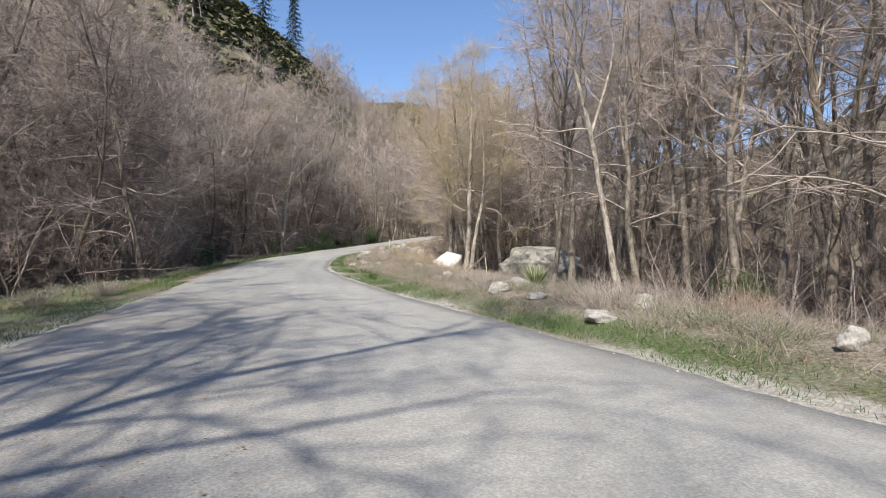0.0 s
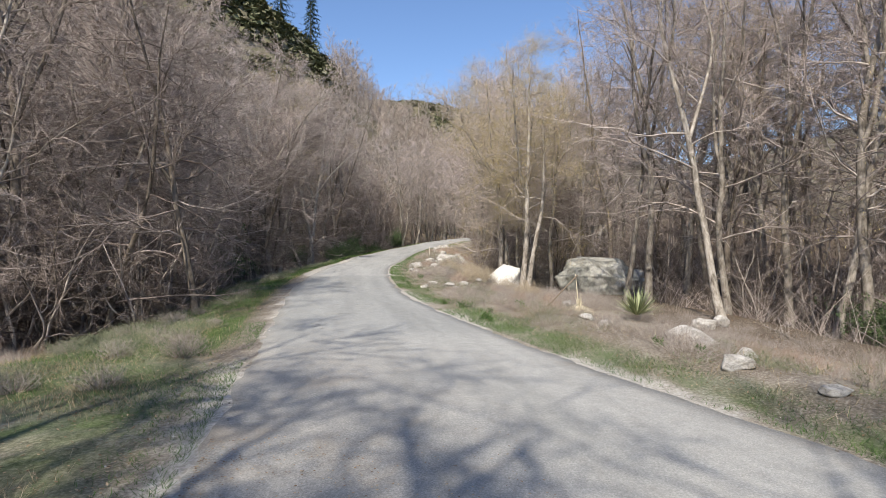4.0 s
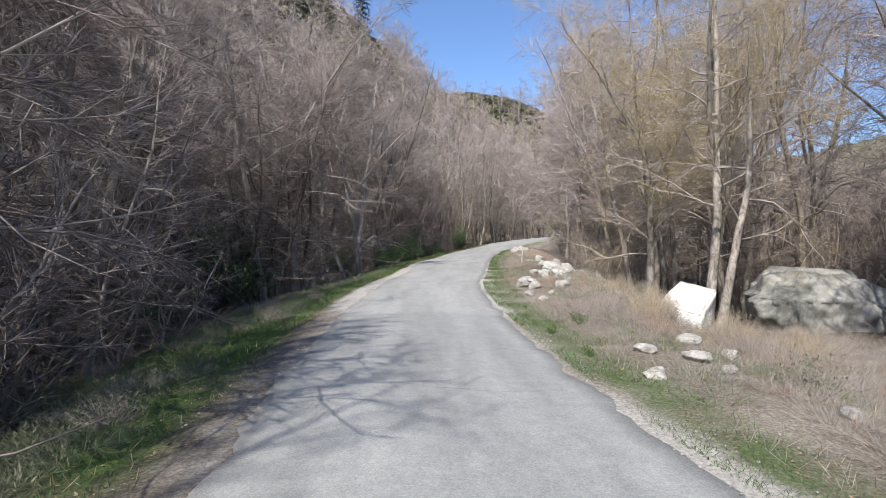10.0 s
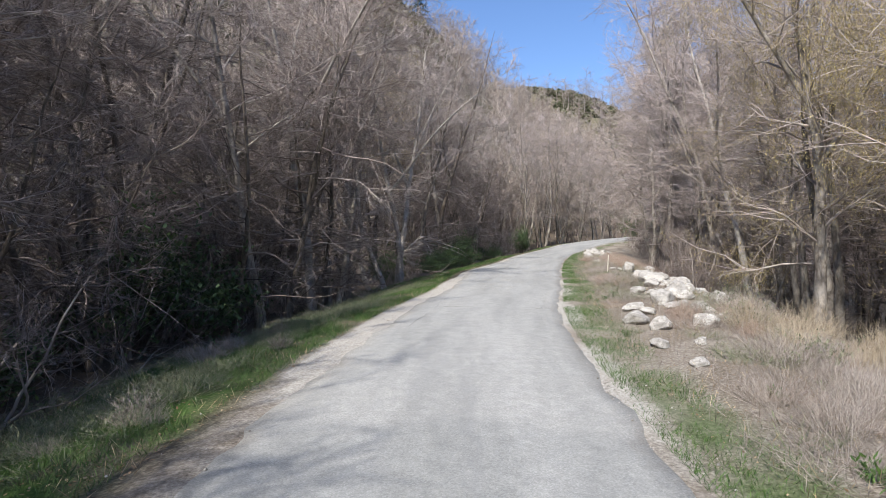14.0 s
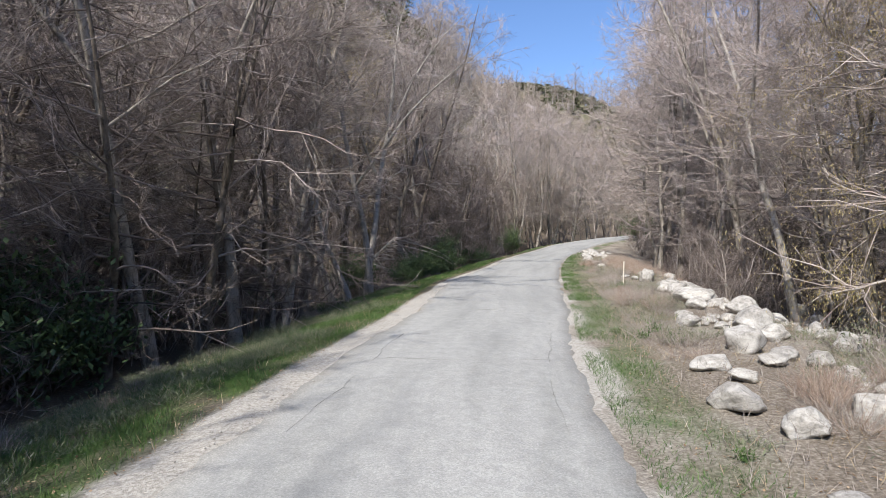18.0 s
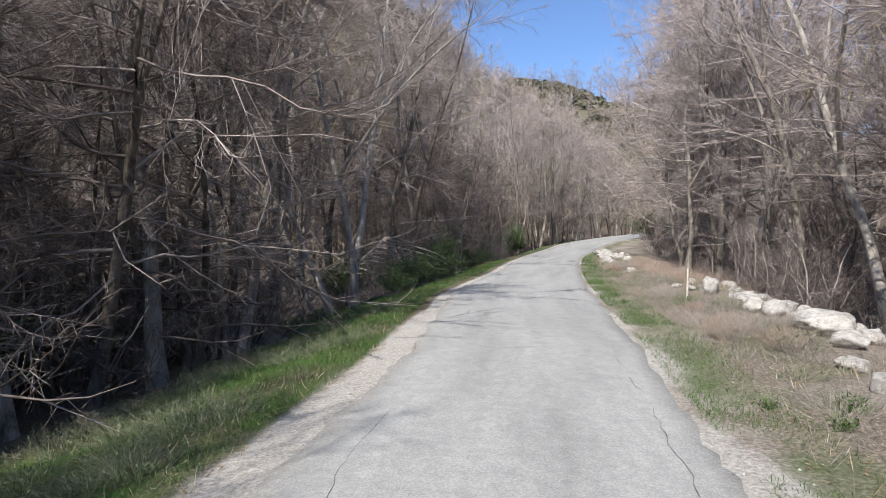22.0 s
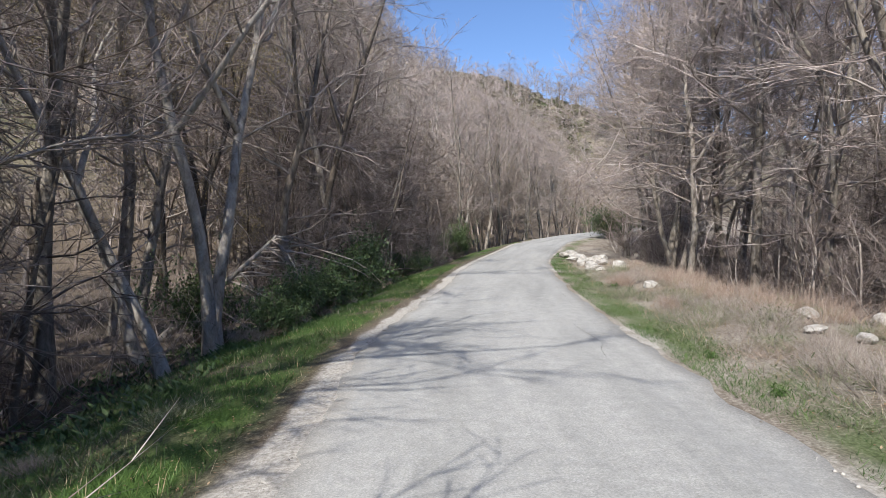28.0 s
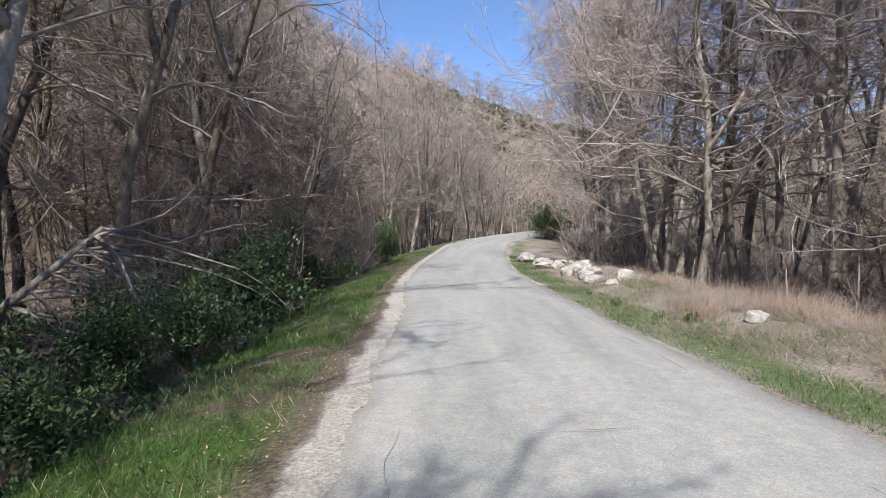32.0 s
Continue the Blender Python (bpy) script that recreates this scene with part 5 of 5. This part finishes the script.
def build_broken_tree():
    """A snapped pale tree whose limbs fan out low over the bank."""
    r = np.random.default_rng(44)
    root = tagged(new("broken_tree"), "snapped pale tree with bare limbs fanned over the bank", "tree")
    foot = np.array([-11.0, 55.6, float(ground_z(-11.0, 55.6)) - 0.15])
    trunk = branch_path(foot, (0.72, 0.1, 0.78), 4.8, 0.05, 9, r, -0.03)
    s = Soup()
    tube(s, trunk, np.linspace(0.13, 0.05, 10), 8)
    piece("trunk", s.mesh("trunk", BARK_PALE, smooth=True), root)
    c = Soup()
    for k in range(26):
        b, d = along(trunk, np.array([0.25 + 0.75 * r.random()]))
        way = np.array([0.9, -0.1, 0.02]) + r.normal(0, 0.36, 3)
        limb = branch_path(b[0], way, 1.6 + 2.2 * r.random(), 0.12, 6, r, -0.05)
        tube(c, limb, (0.018 + 0.016 * r.random()) * (1 - np.linspace(0, 1, 7)) ** 0.8 + 0.004, 5)
        twig_fan(c, limb, 16, 0.75, 0.006, r, 0.15)
    piece("limb", c.mesh("limb", LIMB), root)


build_broken_tree()
build_post()
build_yucca()
build_fallen_wood()


# ---- shrubs ----
def make_shrub(seed, label, mat, width, height, stems, forks=3, leaf=None, name="dry_shrub", leaves=0, leaf_len=0.05, leaf_w=0.014, stem_r=0.0035):
    r = np.random.default_rng(seed)
    s = Soup()
    a, q = 6.28 * r.random(stems), r.random(stems) ** 0.6
    foot = 0.12 if leaf is not None else 0.26
    base = np.stack([foot * width * np.cos(a) * q, foot * width * np.sin(a) * q, -0.05 + 0 * a], 1)
    tip = np.stack([0.5 * width * np.cos(a) * q, 0.5 * width * np.sin(a) * q, height * (1 - 0.45 * q ** 2) * (0.6 + 0.5 * r.random(stems))], 1)
    tip[:, :2] += r.normal(0, 0.09 * width, (stems, 2))
    spikes(s, base, tip, stem_r * 1.4)
    ends = [tip]
    twigs = s if leaf is not None else Soup()
    for _ in range(forks):
        t = 0.25 + 0.65 * r.random((stems, 1))
        b = base + (tip - base) * t
        e = b + (tip - base) * 0.28 + r.normal(0, 0.13 * height, (stems, 3))
        e[:, 2] = np.maximum(e[:, 2], 0.03)
        spikes(twigs, b, e, stem_r)
        ends += [e, (b + e) / 2]
    if leaves > 2000:  # bushes grow in uneven lobes
        lobe = lambda p: 1 + 0.45 * np.sin(2.3 * np.arctan2(p[:, 1], p[:, 0]) + seed) + 0.25 * np.sin(5.1 * np.arctan2(p[:, 1], p[:, 0]))
        ends = [e * np.stack([lobe(e), lobe(e), 0.75 + 0.25 * lobe(e)], 1) for e in ends]
    root = tagged(new(name), label, "shrub")
    piece("stem_clump" if leaf is None else "branchwork", s.mesh("stems", mat), root)
    if leaf is None:
        piece("twig_spray", twigs.mesh("twigs", mat), root)
    if leaf is not None:
        f = Soup()
        pts = np.concatenate(ends)
        pts = pts[r.integers(0, len(pts), leaves)] + r.normal(0, 0.05 * height, (leaves, 3))
        way = r.normal(0, 1, (leaves, 3)) + [0, 0, 0.3]
        way /= np.linalg.norm(way, axis=1, keepdims=True)
        blades(f, pts, pts + way * leaf_len * (0.6 + 0.8 * r.random((leaves, 1))), leaf_w, 6.28 * r.random(leaves))
        piece("foliage", f.mesh("foliage", leaf), root)
    return root


DRY = [make_shrub(81, "grey-brown dry buckwheat shrub on the verge", SHRUB, 0.9, 0.5, 190, 5, stem_r=0.0026),
       make_shrub(82, "low grey dry shrub of brittle stems", SHRUB, 1.1, 0.4, 210, 5, stem_r=0.0026),
       make_shrub(83, "rust-brown dry shrub beside the road", RUST, 0.9, 0.46, 190, 5, stem_r=0.0026)]
SAGES = [make_shrub(84, "grey-green sage bush on the bank", SHRUB, 0.8, 0.5, 90, 3, SAGE, "sage_shrub", 700, 0.045, 0.009)]
BRUSHY = [make_shrub(85, "tan dry brush of fine branching stems", TAN, 1.5, 0.8, 380, 4, name="dry_brush", stem_r=0.0026)]
EVERGREEN = [make_shrub(88, "dark evergreen bush under the trees", BARK_DARK, 2.6, 1.5, 60, 4, LEAF, "evergreen_bush", 6000, 0.11, 0.03, 0.006),
             make_shrub(86, "dark glossy evergreen bush at the forest edge", BARK_DARK, 2.0, 2.1, 60, 4, LEAF, "evergreen_bush", 6500, 0.11, 0.03, 0.006)]
WEEDS = [make_shrub(87, "small fresh green weed on the verge", GRASS, 0.30, 0.16, 40, 1, GRASS, "green_weed", 120, 0.06, 0.012, 0.002)]
PROTOS += DRY + SAGES + BRUSHY + EVERGREEN + WEEDS


def build_shrubs():
    r = random.Random(21)

    def put(proto, x, y, s, tall=1.0, group=""):
        if any(abs(x - a + 0.1) < 0.3 + 0.5 * w and -1.1 < y - b < 0.45 for a, b, w in STONES):
            return
        if abs(x + 2.3 - 0.347 * (y - 13)) < 0.4 and 24 < y < 31:
            return
        if 3.4 < x < 6.4 and 17.6 < y < 20.8 or 1.8 < x < 4.6 and 16.8 < y < 20.8 or 3.0 < x < 5.6 and 27.5 < y < 32:
            return  # open ground before the yucca, the dead stalk and the white block
        ob = place_thing(proto, x, y, s, r.random() * 6.28, tall=tall)
        if group:
            ob["group"] = group

    for k in range(200):
        y = r.uniform(3, 34)
        d = 1.3 + 5.5 * r.random()
        x = float(right_edge(y)) + d
        put(r.choice(DRY + SAGES[:1]) if d < 3.5 else r.choice(DRY), x, y, r.uniform(0.35, 0.6) if 12 < y < 21 and x < 4.2 else r.uniform(0.55, 1.1), group="dry shrubs on the bank")
    for k in range(60):
        y = r.uniform(33, 58)
        put(r.choice(DRY + SAGES), float(right_edge(y)) + 1.2 + 1.7 * r.random(), y, r.uniform(0.45, 0.95), 0.8, group="dry shrubs on the bank")
    for x, y, s in [(2.1, 29.6, 1.1), (2.7, 30.8, 1.25), (1.9, 31.4, 1.0), (2.4, 28.2, 1.0), (1.6, 28.6, 0.8), (0.9, 29.8, 0.7), (1.2, 27.4, 0.9), (2.9, 27.0, 1.1), (0.8, 30.9, 0.8), (3.4, 25.4, 1.0), (3.0, 29.0, 1.1), (1.9, 26.2, 0.8)]:
        put(BRUSHY[0], x + 0.3, y, 0.85 * s, group="tan brush clumps")
    for k in range(56):
        y = r.uniform(9, 30)
        put(r.choice(DRY[:1] + SAGES * 4), float(left_edge(y)) - 1.0 - 2.9 * r.random(), y, r.uniform(0.35, 0.85), 0.7, group="dry shrubs on the hill side")
    for k in range(22):
        y = r.uniform(30, 62)
        put(r.choice(DRY + SAGES), float(left_edge(y)) - 2.6 - 1.4 * r.random(), y, r.uniform(0.4, 0.8), 0.8, group="dry shrubs on the hill side")
    for k in range(20):
        y = r.uniform(8, 22)
        put(r.choice(DRY), float(left_edge(y)) - 5.0 - 3.0 * r.random(), y, r.uniform(0.6, 1.1), 0.8, group="dry shrubs on the hill side")
    # dark bushes (-12.0, 40.0) to (-12.5, 48.0) are added to deepen the woods' shade
    for x, y, s in [(-11.2, 36.2, 1.35), (-11.7, 34.6, 1.45), (-12.2, 24.5, 1.0), (-11.4, 29.5, 0.9), (-12.0, 40.0, 1.1), (-12.8, 43.5, 1.2), (-13.5, 38.2, 1.2), (-12.6, 32.5, 1.1), (-13.2, 27.5, 1.1), (-12.5, 48.0, 1.0), (-6.2, 50.2, 0.55), (-6.1, 52.2, 0.6), (-5.8, 54.4, 0.75), (-5.4, 57.0, 1.0), (-5.1, 59.6, 0.95), (-4.2, 64.0, 0.9), (-9.5, 55.5, 1.0), (12.9, 85.2, 1.3), (14.6, 87.4, 1.2), (-3.6, 67.5, 0.9), (-0.5, 74.5, 1.0), (12.5, 18.0, 0.7)]:
        put(EVERGREEN[int(10 * x) % 2], x, y, s, group="evergreen bushes")
    for k in range(46):
        y = r.uniform(8, 60)
        put(WEEDS[0], float(right_edge(y)) + 0.5 + 1.2 * r.random() ** 1.5, y, r.uniform(0.45, 0.9), group="green weeds on the verge")


build_shrubs()


# ---- grass, litter and gravel ----
def scatter_blades(name, label, category, mat, x, y, length, width, r, lean=0.5, lift=0.0):
    n = len(x)
    base = np.stack([x, y, ground_z(x, y) - 0.01 + lift], 1)
    ln = length * (0.5 + 0.8 * r.random(n))
    tip = base + np.stack([r.normal(0, lean, n) * ln, r.normal(0, lean, n) * ln, ln], 1)
    s = Soup()
    blades(s, base, tip, width, 6.28 * r.random(n))
    tagged(piece(name, s.mesh(name, mat)), label, category, kind="stuff")


def build_grass():
    r = np.random.default_rng(17)

    def left(n, y0, y1, lo, hi, power=1.0):
        y = r.uniform(y0, y1, n)
        return left_edge(y) - lo - (hi - lo) * r.random(n) ** power, y

    def right(n, y0, y1, lo, hi, power=1.0):
        y = r.uniform(y0, y1, n)
        return right_edge(y) + lo + (hi - lo) * r.random(n) ** power, y

    def clumped(x, y, scale, bias, seed):
        keep = r.random(len(x)) < np.clip(0.5 + bias + 0.9 * lump(x, y, scale, seed), 0, 1)
        return x[keep], y[keep]

    x, y = clumped(*left(190000, 11, 62, 0.6, 3.6), 0.5, 0.3, 1)
    keep = r.random(len(x)) < np.where(y < 24, 0.45, 1.0)
    x, y = x[keep], y[keep]
    scatter_blades("green_grass", "fresh green grass on the roadside bank", "grass", GRASS, x, y, 0.085, 0.0028, r, 0.7)
    x, y = clumped(*left(13000, 11, 66, 0.45, 4.2), 0.6, -0.15, 2)
    scatter_blades("dry_grass", "dry straw grass mixed into the bank", "grass", STRAW, x, y, 0.12, 0.003, r)
    x, y = clumped(*left(50000, 4, 16, 0.9, 10), 0.7, 0.0, 3)
    scatter_blades("meadow_grass", "short dry grass of the level clearing", "grass", STRAW, x, y, 0.09, 0.0022, r, 0.7)
    x, y = clumped(*left(80000, -1, 14, 0.12, 8, 1.4), 0.9, 0.0, 4)
    scatter_blades("meadow_green_grass", "green grass patches in the level clearing", "grass", GRASS, x, y, 0.05, 0.0026, r, 0.8)
    x, y = clumped(*right(80000, 0, 70, 0.12, 0.95, 1.2), 0.6, 0.12, 5)
    scatter_blades("verge_grass", "short green grass along the road edge", "grass", GRASS, x, y, 0.06, 0.0028, r, 0.7)
    x, y = clumped(*right(24000, 2, 64, 0.6, 7.0), 0.8, 0.0, 6)
    scatter_blades("verge_straw", "dry straw and dead stems on the bank", "grass", STRAW, x, y, 0.14, 0.0028, r, 0.6)
    x, y = clumped(*right(60000, 2, 64, 0.6, 6.0), 0.7, 0.1, 7)
    scatter_blades("verge_stalks", "thin grey-brown dead stalks on the bank", "grass", SHRUB, x, y, 0.16, 0.0024, r, 0.7)

    # low fine brush and grey-green herbs that cover the bank
    def brush(name, label, mat, x, y, stems, radius, height, leafy):
        n = len(x)
        k = np.repeat(np.arange(n), stems)
        size = (0.6 + 0.8 * r.random(n))[k]
        a, q = 6.28 * r.random(len(k)), np.sqrt(r.random(len(k)))
        bx, by = x[k] + 0.45 * radius * size * q * np.cos(a), y[k] + 0.45 * radius * size * q * np.sin(a)
        base = np.stack([bx, by, ground_z(bx, by) - 0.01], 1)
        rise = height * size * (1.05 - 0.6 * q ** 2) * (0.55 + 0.6 * r.random(len(k)))
        tip = base + np.stack([0.6 * radius * size * q * np.cos(a) + r.normal(0, 0.05, len(k)), 0.6 * radius * size * q * np.sin(a) + r.normal(0, 0.05, len(k)), rise], 1)
        s = Soup()
        if leafy:
            t = r.random((len(k), 1))
            p = base + (tip - base) * t
            way = r.normal(0, 0.03, (len(k), 3)) + [0, 0, 0.012]
            blades(s, p, p + way, 0.007, 6.28 * r.random(len(k)))
        spikes(s, base, tip, 0.0024)
        b2 = base + (tip - base) * (0.3 + 0.5 * r.random((len(k), 1)))
        spikes(s, b2, b2 + 0.4 * (tip - base) + r.normal(0, 0.06, base.shape), 0.0018)
        tagged(piece(name, s.mesh(name, mat)), label, "brush", kind="stuff")

    def thin(x, y):
        keep = ~((x > 1.3) & (x < 5.4) & (y > 16.4) & (y < 20.8) | (x > 0.2) & (x < 4.4) & (y > 14.5) & (y < 20.6) & (r.random(len(x)) < 0.6) | (np.abs(x + 2.3 - 0.347 * (y - 13)) < 0.4) & (y > 25) & (y < 31))
        for a, b, w in STONES:
            keep &= ~((np.abs(x - a + 0.1) < 0.2 + 0.5 * w) & (y > b - 0.8) & (y < b + 0.4))
        return x[keep], y[keep]

    brush("low_brush", "low pinkish-grey dead brush on the creek bank", SHRUB, *thin(*clumped(*right(1050, 3, 58, 1.0, 5.4), 1.6, 0.1, 11)), 80, 0.5, 0.24, False)
    brush("creek_brush", "grey dead brush between boulder and creek bank", SHRUB, *thin(*right(260, 14, 34, 4.6, 11)), 70, 0.7, 0.42, False)
    brush("low_rusty_brush", "low reddish-brown dead brush on the creek bank", RUST, *thin(*clumped(*right(260, 6, 60, 1.2, 4.6), 1.9, -0.1, 12)), 70, 0.5, 0.25, False)
    brush("low_sage", "low grey-green herbs on the creek bank", SAGE, *thin(*clumped(*right(760, 4, 58, 0.65, 3.4), 1.3, 0.0, 13)), 60, 0.42, 0.19, True)
    brush("verge_sage", "low grey-green herbs on the hill side verge", SAGE, *clumped(*left(800, 7, 44, 1.1, 4.2), 1.3, 0.0, 14), 70, 0.45, 0.18, True)
    brush("rusty_bank_brush", "tall rust-brown dead weeds along the creek bank", RUST, *right(130, 46, 55, 2.2, 5.6), 70, 0.5, 0.42, False)
    x, y = clumped(*left(15000, 44, 62, 2.3, 7.5), 1.1, 0.1, 15)
    scatter_blades("ground_ivy", "dark green creeping leaves under the hill side trees", "plant", LEAF, x, y, 0.10, 0.03, r, 0.9)

    def flakes(name, label, x, y, size, mat):
        n = len(x)
        base = np.stack([x, y, ground_z(x, y) + 0.006 + 0.008 * r.random(n)], 1)
        a = 6.28 * r.random(n)
        ln = size * (0.5 + r.random(n))
        tip = base + np.stack([np.cos(a) * ln, np.sin(a) * ln, 0.3 * ln * r.normal(0, 1, n)], 1)
        s = Soup()
        blades(s, base, tip, size * 0.3, a + 1.57)
        tagged(piece(name, s.mesh(name, mat)), label, "leaves", kind="stuff")

    flakes("leaf_litter", "brown fallen leaves on the creek side of the road", *right(26000, 1, 64, 0.5, 6.0), 0.03, LITTER)
    flakes("creek_litter", "brown fallen leaves under the creek trees", *right(16000, 0, 44, 6, 19), 0.06, LITTER)
    flakes("forest_litter", "brown fallen leaves under the hill side trees", *left(22000, 1, 66, 0.5, 8, 1.4), 0.032, LITTER)
    # leaves blown over the gravel of the turnout
    y = -1 + 8.5 * r.random(5000)
    x = left_edge(y) + 2.4 * r.random(5000) ** 1.8
    keep = r.random(5000) < np.clip(0.5 + 0.9 * lump(x, y, 0.7, 21), 0.05, 1)
    x, y = x[keep], y[keep]
    a, ln = 6.28 * r.random(len(x)), 0.008 + 0.016 * r.random(len(x))
    base = np.stack([x, y, surface(x, y) + 0.006], 1)
    s = Soup()
    blades(s, base, base + np.stack([np.cos(a) * ln, np.sin(a) * ln, 0.004 * r.random(len(x))], 1), 0.4 * ln, a + 1.57)
    tagged(piece("road_litter", s.mesh("road_litter", LITTER)), "brown leaf bits scattered on the gravelly turnout", "leaves", kind="stuff")
    # loose gravel along both edges
    xl, yl = left(3200, 0, 66, -0.05, 0.75, 1.5)
    xr, yr = right(3400, 0, 66, -0.04, 0.5, 1.5)
    x, y = np.concatenate([xl, xr]), np.concatenate([yl, yr])
    n = len(x)
    v = np.array([(1, 0, 0), (-1, 0, 0), (0, 1, 0), (0, -1, 0), (0, 0, 0.7), (0, 0, -0.7)], float)
    f = np.array([(0, 2, 4), (2, 1, 4), (1, 3, 4), (3, 0, 4), (2, 0, 5), (1, 2, 5), (3, 1, 5), (0, 3, 5)])
    stone = Soup()
    stone.add(v, f)
    keep = r.random(len(x)) < np.clip(0.35 + 0.9 * lump(x, y, 1.4, 9), 0.05, 1) * np.where((x < left_edge(y) + 0.2) & (y > 12) & (y < 28), 0.3, 1)
    x, y = x[keep], y[keep]
    n = len(x)
    inside = (x > left_edge(y)) & (x < right_edge(y))
    z = np.where(inside, surface(x, y), ground_z(x, y)) + 0.004
    size = 0.005 + 0.014 * r.random(n) ** 3
    many = stone.spread(np.stack([x, y, z], 1), size, 6.28 * r.random(n))
    tagged(piece("gravel", many.mesh("gravel", GRAVEL)), "loose pale gravel along the asphalt edges", "gravel", kind="stuff")


build_grass()

# the prototypes themselves are not part of the place
for proto in PROTOS:
    for ob in (*proto.children_recursive, proto):
        bpy.data.objects.remove(ob)
